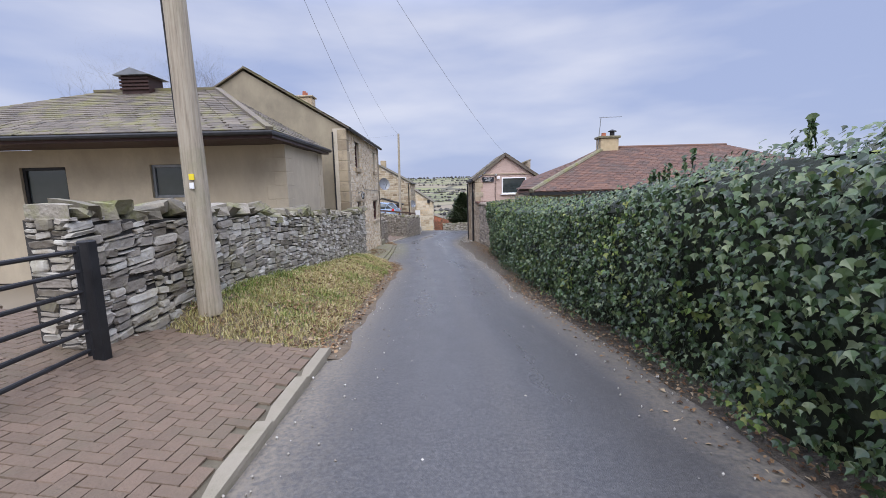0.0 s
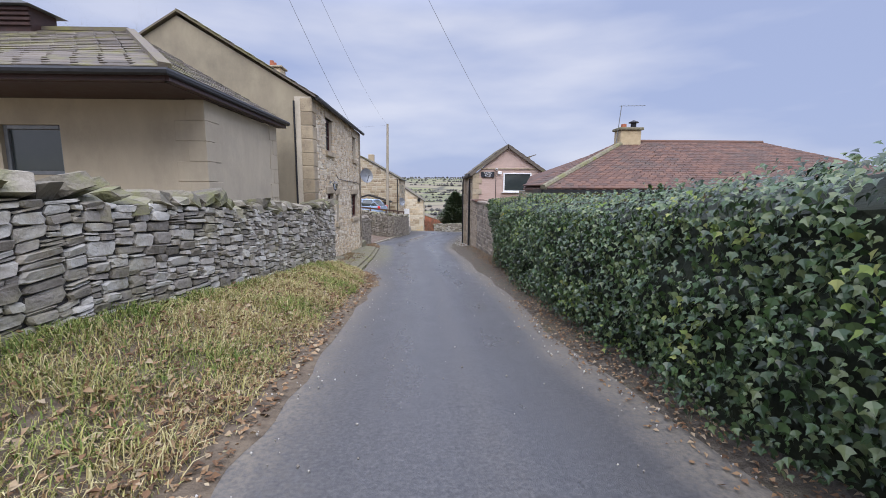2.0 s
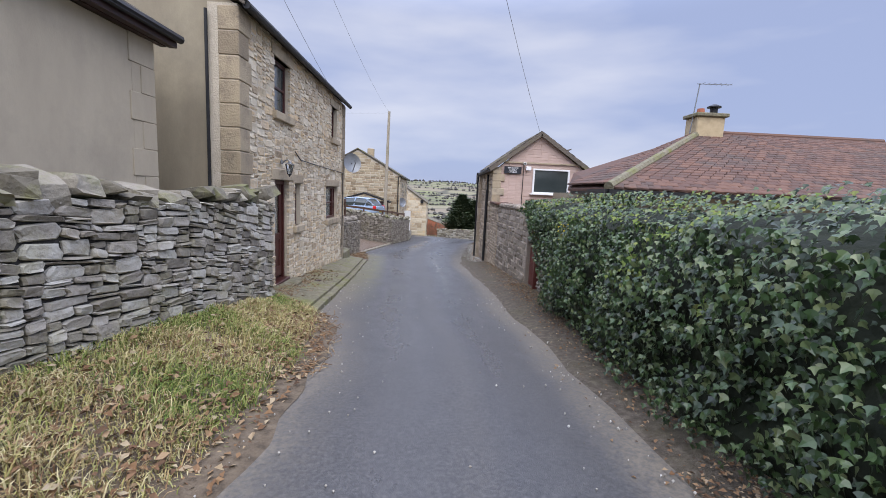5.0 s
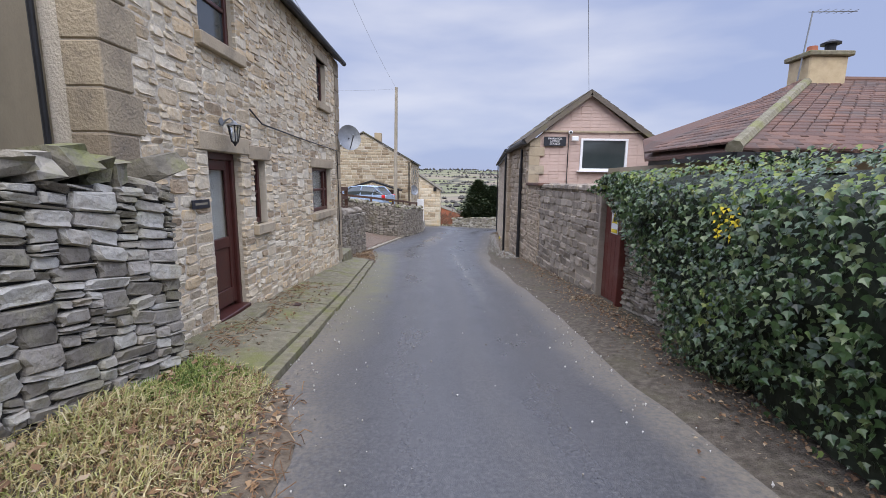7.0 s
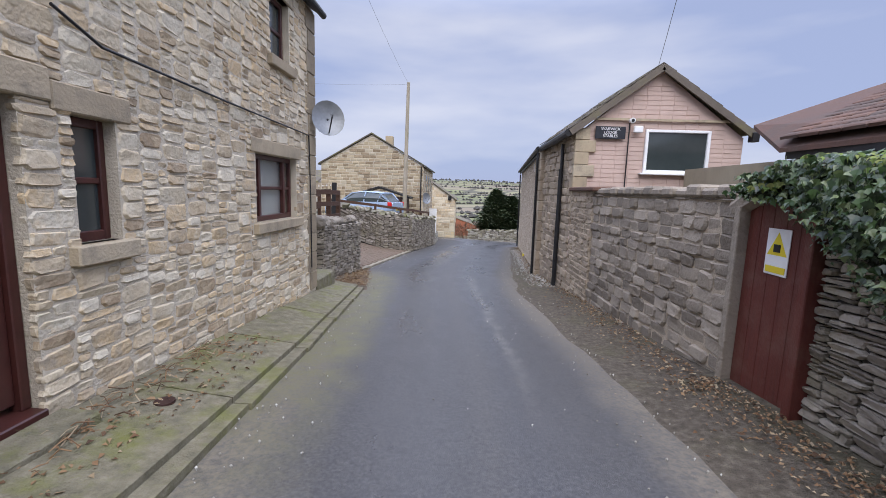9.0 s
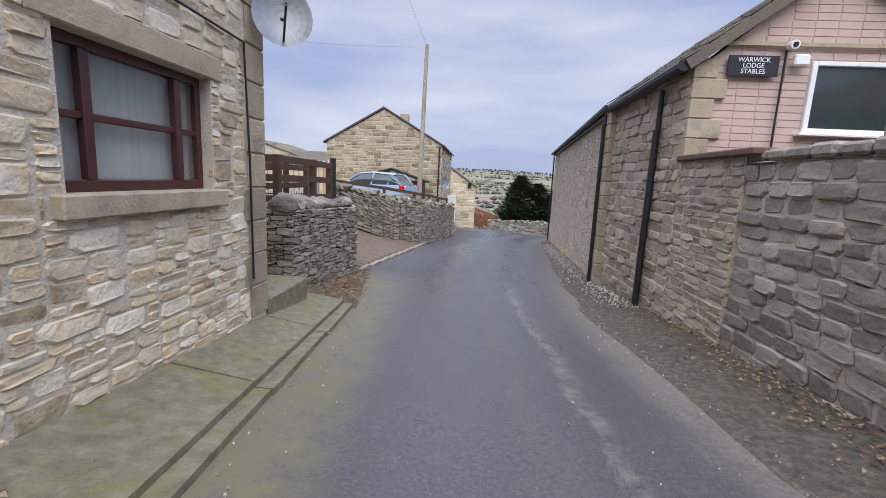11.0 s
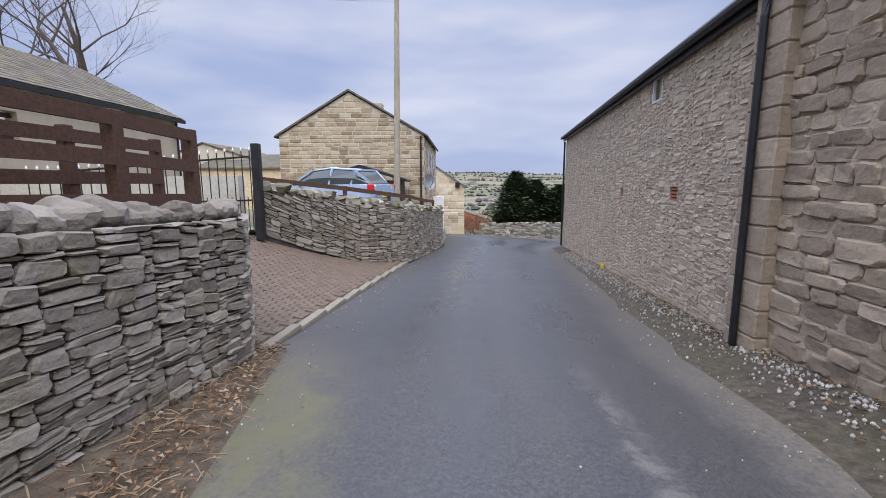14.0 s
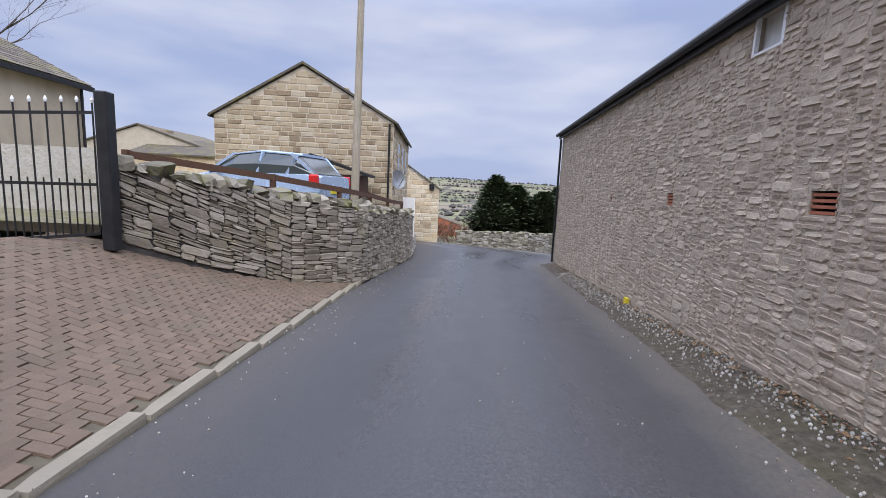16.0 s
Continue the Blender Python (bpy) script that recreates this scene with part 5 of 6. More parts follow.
Shape().tube([(3.22, 24.88, 2.25), (3.22, 24.76, 2.24)], [0.05, 0.06], 12).ob("housing", M_WHITE, cc)
Shape().tube([(3.22, 24.76, 2.24), (3.22, 24.74, 2.24)], [0.035, 0.03], 10).ob("lens", M_DARK, cc)
ab = thing("alarm_box", (3.38, 24.85, 2.0), "white alarm box on the gable", "alarm box")
Shape().box(3.28, 3.48, 24.81, 24.88, 1.99, 2.14, 0.02).ob("cover", M_WHITE, ab)

BX = lambda y: 1.97 + 0.097 * (y - 28.4)
barn = thing("barn_long", (2.0, 28.4, -2.0), "long stone barn with slate roof and small brick vents", "barn")
bl = math.dist((BX(28.4), 28.4), (BX(43.2), 43.2))
bvents = [(2.06, 2.38, -0.36, -0.14), (5.2, 5.42, -0.38, -0.18), (8.3, 8.45, -0.42, -0.22), (11, 11.15, -0.5, -0.3), (3.1, 3.65, 1.4, 1.84)]
bz = lambda u: road_z(28.4 + u) - 0.05
wall_body(Shape(), (BX(28.4), 28.4), (BX(43.2), 43.2), (-1, 0.097), bz, lambda u: 1.93, 0.5, bvents).ob("front_wall", M_BARNMORTAR, barn)
face_stones(barn, "stone", M_BARN, (BX(28.4), 28.4), (BX(43.2), 43.2), (-1, 0.097), bz, lambda u: 1.93, bvents, (0.06, 0.14), (0.1, 0.3), RUBBLE, 300, 0.009, (2, -1), gap=0.02, seed=9, rub=(0.04, 0.034, (2, 8), (2, 4)))
wall_body(Shape(), (BX(43.2), 43.2), (9, 43.2), (0, 1), lambda u: -3.4, lambda u: 1.82 + 0.42 * min(u, 5.6), 0.4, (), (5.5,)).ob("end_wall", M_BARNMORTAR, barn)
for k, (a, b, c, d) in enumerate(bvents):
    m = M_WHITE if k == 4 else M_TERRA
    for j in range(1 if k == 4 else 4):
        zz = c + (d - c) * j / 4
        p, q = 28.4 + a, 28.4 + b
        Shape().beam((BX(p) + 0.05, p, zz + 0.02), (BX(q) + 0.05, q, zz + 0.02), 0.06, 0.03).ob("vent_slat" if k < 4 else "sill", m, barn)
    Shape().beam((BX(28.4 + a) + 0.14, 28.4 + a, (c + d) / 2), (BX(28.4 + b) + 0.14, 28.4 + b, (c + d) / 2), 0.02, d - c).ob("vent_back" if k < 4 else "pane", M_DARK if k < 4 else M_CURTAIN, barn)
    if k == 4:
        for e in (a, b - 0.05):
            Shape().beam((BX(28.4 + e) + 0.04, 28.42 + e, c), (BX(28.4 + e) + 0.04, 28.42 + e, d), 0.05, 0.05).ob("window_frame", M_WHITE, barn)
pil = Shape()
pil.box(1.87, 2.2, 27.95, 28.42, -2.1, 1.72, 0.01)
pil.ob("pilaster", M_BARNMORTAR, barn)
for k, z in enumerate(np.arange(-2.02, 1.6, 0.3)):
    Shape().box(1.85, 2.1, 27.93, 28.44, z, z + 0.288, 0.015).ob("pilaster_block", M_ROCKFACE, barn)
a, b = Vector((BX(28.4) - 0.14, 28.1, 1.92)), Vector((BX(43.2) - 0.12, 43.4, 1.92))
c, d = Vector((BX(43.2) + 5.5, 43.4, 4.1)), Vector((BX(28.4) + 4.0, 28.1, 3.2))
Shape().prism([a, b, c, d], (0, 0, 0.05)).ob("roof", M_SLATE, barn)
Shape().tube([a + Vector((-0.05, 0, 0)), b + Vector((-0.05, 0, 0))], 0.065).ob("gutter", M_DARK, barn)
Shape().beam(a + Vector((0.05, 0, -0.06)), b + Vector((0.05, 0, -0.06)), 0.06, 0.14).ob("fascia", M_DARK, barn)
Shape().tube([(1.83, 28.25, 1.8), (1.8, 28.22, 1.6), (1.81, 28.2, -1.9)], 0.04).ob("downpipe", M_DARK, barn)
Shape().tube([(BX(43.2) - 0.1, 43.1, 1.75), (BX(43.2) - 0.08, 43.1, -2.9)], 0.04).ob("downpipe", M_DARK, barn)
hyd = thing("hydrant_marker", (BX(34.9) - 0.08, 34.9, road_z(34.9)), "small yellow hydrant marker at the foot of the barn", "marker")
Shape().box(BX(34.9) - 0.1, BX(34.9) - 0.04, 34.82, 34.96, road_z(34.9), road_z(34.9) + 0.2, 0.01).ob("plate", M_YELLOWPAINT, hyd)

# ---- red-roofed bungalow ----
bung = thing("bungalow", (4.2, 18.7, -0.9), "bungalow with a hipped red-brown tiled roof and chimney", "house")
C0, C1, C2, C3, C4, C5 = [Vector(p) for p in ((3.9, 18.4, 1.3), (20, 18.4, 1.3), (15.5, 23.5, 3.45), (9, 23.5, 3.45), (4.4, 22.6, 1.85), (3.75, 21.0, 1.3))]
Shape().prism([C0, C1, C2, C3], (0, 0, -0.06)).ob("roof", M_REDTILE, bung)
Shape().prism([C0, C3, C4, C5], (0, 0, -0.06)).ob("roof", M_REDTILE, bung)
Shape().prism([C4, C3, (10, 28, 1.3)], (0, 0, -0.06)).ob("roof", M_REDTILE, bung)
Shape().prism([C3, C2, (20, 28, 1.3), (10, 28, 1.3)], (0, 0, -0.06)).ob("roof", M_REDTILE, bung)
tile_roof(bung, "roof_tile", M_REDTILE, C0, C1, C2, C3, 0.27, 0.3, 200, 0.05)
LIFT = Vector((0, 0, 0.09))
tile_roof(bung, "roof_tile", M_REDTILE, C5 + LIFT, C0 + LIFT, C3 + LIFT, C4.lerp(C3, 0.98) + LIFT, 0.27, 0.3, 0, 0.05)
Shape().tube([C0 + Vector((0, 0, 0.04)), C3 + Vector((0, 0, 0.06))], 0.12, 8).ob("hip_ridge", M_CONC, bung)
Shape().tube([C3 + Vector((0, 0, 0.02)), C2 + Vector((0, 0, 0.02))], 0.12, 8).ob("ridge", M_REDTILE, bung)
wall_body(Shape(), (4.3, 18.8), (19.5, 18.8), (0, -1), lambda u: -1.5, lambda u: 1.2, 0.3).ob("front_wall", M_GREYRENDER, bung)
wall_body(Shape(), (4.3, 18.8), (4.3, 24.5), (-1, 0), lambda u: -1.5, lambda u: 1.2, 0.3).ob("side_wall", M_GREYRENDER, bung)
Shape().beam((3.9, 18.36, 1.22), (20, 18.36, 1.22), 0.1, 0.12).ob("gutter", M_DARK, bung)
Shape().beam((3.88, 18.4, 1.22), (3.88, 21, 1.22), 0.1, 0.12).ob("gutter", M_DARK, bung)
Shape().box(8.55, 9.5, 23.0, 23.7, 2.9, 3.95, 0.03).ob("chimney", M_CHIM, bung)
Shape().box(8.47, 9.58, 22.92, 23.78, 3.95, 4.07, 0.02).ob("chimney_cap", M_CONC, bung)
Shape().tube([(9.25, 23.3, 4.07), (9.25, 23.3, 4.3)], 0.12).ob("chimney_pot", M_DARK, bung)
Shape().tube([(9.25, 23.3, 4.3), (9.25, 23.3, 4.34), (9.25, 23.3, 4.42)], [0.22, 0.22, 0.05]).ob("cowl", M_DARK, bung)
Shape().tube([(8.8, 23.3, 4.07), (8.8, 23.3, 4.25)], [0.13, 0.11]).ob("chimney_pot", M_TERRA, bung)
ae = thing("tv_aerial", (8.45, 23.2, 3.4), "thin grey television aerial on a mast", "aerial")
Shape().tube([(8.45, 23.2, 3.4), (8.6, 23.2, 5.05)], 0.02, 6).ob("mast", M_GREY, ae)
Shape().tube([(8.5, 23.2, 5.03), (9.7, 23.2, 5.06)], 0.012, 6).ob("boom", M_GREY, ae)
for k in range(6):
    Shape().tube([(8.7 + 0.18 * k, 23.05, 5.05), (8.7 + 0.18 * k, 23.35, 5.05)], 0.006, 5).ob("rod", M_GREY, ae)


# ---- far houses and raised yard ----
def gable_house(name, x0, x1, y0, y1, base, eave, apex, xa, material, core, label, roof=None, ch=(0.16, 0.26), ll=(0.25, 0.6), stones=True):
    h = thing(name, (x0, y0, base), label, "house")
    tz = lambda u: eave + (apex - eave) * (min(u / (xa - x0), (x1 - x0 - u) / (x1 - xa)))
    for yy, n in ((y0, -1), (y1, 1)):
        wall_body(Shape(), (x0, yy), (x1, yy), (0, n), lambda u: base, tz, 0.3, (), (xa - x0,)).ob("gable_wall", core, h)
    if stones:
        face_stones(h, "stone", material, (x0, y0), (x1, y0), (0, -1), lambda u: base, tz, (), ch, ll, TRIM, 120, 0.02, gap=0.02)
        face_stones(h, "stone", material, (x1, y0), (x1, y1), (1, 0), lambda u: base, lambda u: eave, (), ch, ll, TRIM, 0, 0.02, gap=0.02)
    for xx, n in ((x0, -1), (x1, 1)):
        wall_body(Shape(), (xx, y0), (xx, y1), (n, 0), lambda u: base, lambda u: eave, 0.3).ob("side_wall", core, h)
    for xe in (x0 - 0.15, x1 + 0.15):
        Shape().prism([(xe, y0 - 0.12, eave - 0.06), (xe, y1 + 0.1, eave - 0.06), (xa, y1 + 0.1, apex + 0.05), (xa, y0 - 0.12, apex + 0.05)], (0, 0, 0.09)).ob("roof", roof or M_SLATE, h)
        Shape().tube([(xe, y0 - 0.1, eave - 0.05), (xe, y1, eave - 0.05)], 0.06, 6).ob("gutter", M_DARK, h)
    return h


yh = gable_house("house_honey", -10.0, -3.05, 44, 53, -3.2, 2.15, 4.12, -6.56, M_YELLOW, M_MORTAR, "honey-coloured stone house with a broad plain gable")
Shape().tube([(-3.2, 43.93, 2.1), (-3.2, 43.93, -2.5)], 0.045, 6).ob("downpipe", M_DARK, yh)
Shape().box(-6.9, -6.3, 51, 51.7, 3.9, 4.9, 0.03).ob("chimney", M_YELLOW, yh)
for k in range(3):
    Shape().box(-3.08, -3.03, 46 + 2.2 * k, 46.9 + 2.2 * k, 0.4, 1.6).ob("window", M_GLASS, yh)
dish(-2.85, 44.3, 0.0, 0.35, (0.6, -0.75, 0.2))
fh = gable_house("house_far", -6.5, -1.05, 58, 66, -5, -0.35, 1.35, -3.6, M_SAND, M_MORTAR, "grey-buff stone cottage at the bend of the lane", ch=(0.25, 0.35), ll=(0.4, 0.8))
Shape().tube([(-1.6, 57.9, 0.0), (-1.6, 57.9, -0.4)], 0.18, 8).ob("vent", M_DARK, fh)
ct = gable_house("house_cottage", -27, -14.5, 56, 64, -2, 0.9, 2.9, -21, M_SAND, M_MORTAR, "low stone cottage with a slate roof behind the yard", stones=False)
Shape().prism([(-20.5, 53.9, 0.95), (-13.6, 53.9, 0.95), (-13.6, 57.5, 2.1), (-20.5, 57.5, 2.1)], (0, 0, 0.1)).ob("lean_to_roof", M_SLATE, ct)
Shape().box(-20.3, -13.8, 54.1, 57.5, -2, 0.95).ob("lean_to_wall", M_SAND, ct)
Shape().box(-20.2, -19.5, 56.6, 57.3, 1.8, 2.75).ob("chimney", M_YELLOW, ct)
wp = thing("white_panel", (-2.4, 47, -2.0), "plain white board standing behind the wall", "panel")
Shape().box(-2.75, -2.2, 45.9, 45.95, -2.9, -0.75, 0.01).ob("board", M_WHITE, wp)
cv = thing("barn_cream", (-15, 36, -0.8), "cream rendered farm building with a shallow slate roof", "barn")
wall_body(Shape(), (-15.0, 44), (-15.0, 22), (1, 0), lambda u: -1, lambda u: 2.9, 0.4, [(7.5, 8.3, 1.2, 2.1), (13, 13.8, 1.2, 2.1)]).ob("long_wall", M_RENDER, cv)
wall_body(Shape(), (-15.0, 44), (-24, 44), (0, 1), lambda u: -1, lambda u: 2.9 + 0.5 * min(u, 9 - u), 0.4, (), (4.5,)).ob("gable_wall", M_RENDER, cv)
Shape().prism([(-14.7, 21.6, 2.85), (-14.7, 44.2, 2.85), (-19.5, 44.2, 5.2), (-19.5, 21.6, 5.2)], (0, 0, 0.1)).ob("roof", M_SLATE, cv)
tile_roof(cv, "slate", M_SLATE, (-14.7, 21.6, 2.96), (-14.7, 44.2, 2.96), (-19.5, 44.2, 5.31), (-19.5, 21.6, 5.31), 0.3, 0.4)
Shape().beam((-14.68, 21.6, 2.84), (-14.68, 44.2, 2.84), 0.12, 0.16).ob("gutter", M_DARK, cv)
Shape().tube([(-14.9, 43.9, 2.8), (-14.9, 43.9, -0.8)], 0.05, 6).ob("downpipe", M_DARK, cv)
for a in (35.7, 30.2):
    for k in range(4):
        Shape().box(-15.25, -15.2, a, a + 0.8, 1.25 + 0.22 * k, 1.4 + 0.22 * k).ob("louvre", M_BROWNFASCIA, cv)
Shape().box(-19.2, -18.5, 33, 33.7, 4.7, 5.5, 0.02).ob("chimney", M_TERRA, cv)

pr = thing("timber_shed", (-5, 42, -1.3), "dark timber shed with a low felt roof", "shed")
Shape().prism([(-7.6, 42.2, 0.05), (-3.9, 42.2, 0.05), (-3.9, 42.2, -1.5), (-7.6, 42.2, -1.5)], (0, 1.2, 0)).ob("body", M_BROWNFASCIA, pr)
Shape().prism([(-7.8, 42.0, 0.08), (-5.7, 42.0, 0.72), (-3.65, 42.0, 0.08), (-3.65, 42.0, -0.02), (-5.7, 42.0, 0.6), (-7.8, 42.0, -0.02)], (0, 1.5, 0)).ob("roof", M_DARK, pr)


def loft(sections, material, name, parent, label=""):
    """A closed skin through matching rings of points."""
    n = len(sections[0])
    v = [p for s in sections for p in s]
    f = [(k * n + j, k * n + (j + 1) % n, (k + 1) * n + (j + 1) % n, (k + 1) * n + j) for k in range(len(sections) - 1) for j in range(n)]
    f += [tuple(range(n))[::-1], tuple((len(sections) - 1) * n + j for j in range(n))]
    ob = mesh_ob(name, v, f, material, parent, label)
    return ob


car = thing("car", (0, 0, 0), "pale blue hatchback parked in the raised yard", "car")


def ring(x, zlo, zhi, w0, w1):
    return [(x, -w0, zlo), (x, -w0, zlo + 0.45 * (zhi - zlo)), (x, -w1, zhi - 0.04), (x, -w1 + 0.08, zhi), (x, w1 - 0.08, zhi), (x, w1, zhi - 0.04), (x, w0, zlo + 0.45 * (zhi - zlo)), (x, w0, zlo)]


loft([ring(-2.0, 0.35, 0.72, 0.68, 0.6), ring(-1.85, 0.22, 0.82, 0.8, 0.72), ring(-1.0, 0.2, 0.95, 0.86, 0.8), ring(0.3, 0.2, 0.98, 0.87, 0.82), ring(1.6, 0.22, 1.0, 0.85, 0.8), ring(1.95, 0.3, 0.95, 0.78, 0.72)], M_CARBODY, "body", car)
loft([ring(-1.0, 0.93, 0.97, 0.78, 0.74), ring(-0.35, 0.93, 1.4, 0.78, 0.62), ring(0.3, 0.93, 1.48, 0.78, 0.6), ring(1.3, 0.93, 1.42, 0.77, 0.58), ring(1.8, 0.93, 1.0, 0.74, 0.7)], M_GLASS, "glasshouse", car)
loft([ring(-0.4, 1.39, 1.43, 0.6, 0.56), ring(0.3, 1.46, 1.52, 0.6, 0.56), ring(1.35, 1.4, 1.46, 0.58, 0.54)], M_CARBODY, "roof_panel", car)
for sy in (-1, 1):
    for a, b, c, d in ((-1.0, 0.95, -0.36, 1.42), (0.35, 0.95, 0.4, 1.47), (1.25, 1.42, 1.75, 0.97), (1.1, 0.95, 1.3, 1.42)):
        Shape().beam((a, sy * 0.79, b), (c, sy * 0.63, d), 0.06, 0.06).ob("pillar", M_CARBODY, car)
    for x in (-1.25, 1.25):
        wh = Shape().tube([(x, sy * 0.7, 0.31), (x, sy * 0.88, 0.31)], 0.31, 20).ob("wheel", M_TYRE, car)
        Shape().tube([(x, sy * 0.86, 0.31), (x, sy * 0.89, 0.31)], 0.2, 14).ob("rim", M_GREY, wh)
    Shape().box(1.72, 1.93, sy * 0.82 - 0.07, sy * 0.82 + 0.07, 0.72, 0.98, 0.03).ob("tail_lamp", M_REDLAMP, car)
    Shape().box(-1.95, -1.8, sy * 0.62 - 0.1, sy * 0.62 + 0.1, 0.6, 0.72, 0.03).ob("headlamp", M_WHITE, car)
    Shape().box(-0.75, -0.6, sy * 0.92 - 0.08, sy * 0.92 + 0.08, 0.95, 1.07, 0.03).ob("door_mirror", M_CARBODY, car)
Shape().box(1.94, 1.98, -0.25, 0.25, 0.55, 0.66, 0.005).ob("number_plate", M_YELLOWPAINT, car)
car.matrix_basis = pose(-5.65, 37.9, -1.08, 0, 0, -14)


# ---- fences, gates and poles ----
def post_and_rail(name, pts, height, rails, label, post_w=0.1, lap=0.0):
    f = thing(name, (pts[0][0], pts[0][1], pts[0][2]), label, "fence")
    for x, y, z in pts:
        Shape().box(x - post_w / 2, x + post_w / 2, y - post_w / 2, y + post_w / 2, z - 0.1, z + height, 0.008).ob("post", M_FENCE, f)
    for p, q in zip(pts, pts[1:]):
        for r in rails:
            Shape().beam((p[0] + 0.04, p[1], p[2] + height * r), (q[0] + 0.04, q[1], q[2] + height * r), 0.04, 0.12).ob("rail", M_FENCE, f)


post_and_rail("timber_fence", [(-6.1, 24.9, -0.5), (-5.1, 25.1, -0.5), (-4.28, 25.6, -0.5), (-4.2, 27.0, -0.52), (-4.25, 28.1, -0.55)], 1.05, (0.28, 0.62, 0.93), "brown stained post and rail fence behind the low wall", 0.12)
post_and_rail("timber_fence", [(-4.95, 25.9, -0.5), (-4.9, 27.3, -0.5), (-5.0, 28.6, -0.5)], 0.95, (0.5, 0.9), "brown post and rail fence behind the low wall")
post_and_rail("timber_fence", [(-6.3, 33.9, -0.65), (-4.6, 35.6, -0.9), (-3.55, 36.9, -1.1), (-3.15, 39, -1.25), (-2.9, 41.3, -1.45), (-2.6, 43.5, -1.6)], 0.75, (0.55, 0.9), "low brown timber fence along the retaining wall")
bed = Shape().prism([(-6.5, 24.6, -0.5), (-3.95, 25.1, -0.5), (-3.85, 27.6, -0.52), (-4.2, 28.3, -0.55), (-6.5, 28.4, -0.55)], (0, 0, -1.3)).ob("ground_garden", M_EARTH)
structure(bed, "earth garden bed held up by the low wall", "ground")
tank = thing("green_tank", (-5.5, 25.6, -0.5), "dark green plastic tank behind the fence", "tank")
Shape().box(-5.9, -4.9, 25.3, 26.0, -0.5, 0.12, 0.05).ob("body", M_GREEN, tank)

dg = thing("iron_gate", (-5.75, 32.8, -1.2), "black wrought iron drive gate with white-tipped bars", "gate")
Shape().box(-5.85, -5.68, 32.7, 32.87, -1.35, 0.78, 0.015).ob("gate_post", M_DARK, dg)
g0, g1 = Vector((-5.9, 32.75, 0)), Vector((-9.4, 31.2, 0))
for k in range(25):
    p = g0.lerp(g1, k / 24)
    zt = 0.62 - 0.45 * math.sin(math.pi * k / 48) ** 1.5
    Shape().tube([(p.x, p.y, -1.12 - 0.012 * k), (p.x, p.y, zt)], 0.011, 6).ob("bar", M_DARK, dg)
    Shape().tube([(p.x, p.y, zt), (p.x, p.y, zt + 0.035), (p.x, p.y, zt + 0.08)], [0.012, 0.022, 0.004], 6).ob("finial", M_WHITE, dg)
    if k < 24:
        p2 = g0.lerp(g1, (k + 0.5) / 24)
        Shape().tube([(p2.x, p2.y, -1.12 - 0.012 * k), (p2.x, p2.y, -0.38)], 0.009, 6).ob("dog_bar", M_DARK, dg)
for a, b in ((-1.12, -1.42), (-0.45, -0.5), (0.5, 0.08)):
    Shape().beam((g0.x, g0.y, a), (g1.x, g1.y, b), 0.02, 0.04).ob("rail", M_DARK, dg)
wall_body(Shape(), (-13, 33.9), (-6.8, 33.9), (0, -1), lambda u: -1.3, lambda u: 0.1, 0.3).ob("wall_yard", M_DRY)
structure(bpy.data.objects["wall_yard"], "low grey stone wall at the back of the yard", "wall")

fg = thing("field_gate", (-3.4, 3.4, 0.1), "black tubular steel field gate on a square post", "gate")
Shape().box(-3.18, -3.07, 3.69, 3.8, -0.1, 1.2, 0.012).ob("gate_post", M_DARK, fg)
for k in range(6):
    z = 0.15 + 0.175 * k
    Shape().tube([(-3.1, 3.62, z + 0.1), (-2.95, 0.4, z + 0.15)], 0.02, 8).ob("rail", M_DARK, fg)
for y in (3.6, 0.4):
    Shape().tube([(-3.1 + 0.046 * (3.6 - y), y, 0.2), (-3.1 + 0.046 * (3.6 - y), y, 1.17)], 0.025, 8).ob("stile", M_DARK, fg)


def pole(x, y, z, h, r, lean, label):
    p = thing("utility_pole", (x, y, z), label, "utility pole")
    Shape().tube([(x + lean * k / 8, y, z - 0.15 + (h + 0.15) * k / 8) for k in range(9)], [r * (1 - 0.04 * k) for k in range(9)], 16).ob("shaft", M_POLEWOOD, p)
    return p


p1 = pole(-2.88, 5.15, 0.25, 8.0, 0.14, -0.1, "weathered wooden utility pole standing in the verge")
Shape().box(-2.89, -2.83, 4.995, 5.012, 1.74, 1.81, 0.003).ob("tag", M_YELLOWPAINT, p1)
Shape().box(-2.89, -2.84, 4.992, 5.01, 1.64, 1.71, 0.003).ob("number_plate", M_WHITE, p1)
Shape().tube([(-3.03, 5.12, 2.4), (-3.06, 5.12, 4.5), (-3.08, 5.12, 8.0)], 0.015, 6).ob("cable", M_DARK, p1)
p2 = pole(-3.78, 40.0, -1.4, 7.95, 0.13, 0.12, "slim weathered utility pole behind the retaining wall")
wires = thing("overhead_wires", (0, 0, 7), "thin overhead wires between the poles", "cable")
for a, b, sag in (((-3.06, 5.15, 8.1), (-3.66, 40, 6.5), 0.9), ((-3.06, 5.15, 8.0), (-3.3, 23, 3.6), 0.5), ((-3.06, 5.15, 8.05), (3.75, 25, 3.45), 0.5), ((-3.66, 40, 6.45), (-19, 33, 6), 0.5)):
    Shape().tube([Vector(a).lerp(Vector(b), k / 16) - Vector((0, 0, sag * 4 * (k / 16) * (1 - k / 16))) for k in range(17)], 0.005, 4).ob("wire", M_GREY, wires)

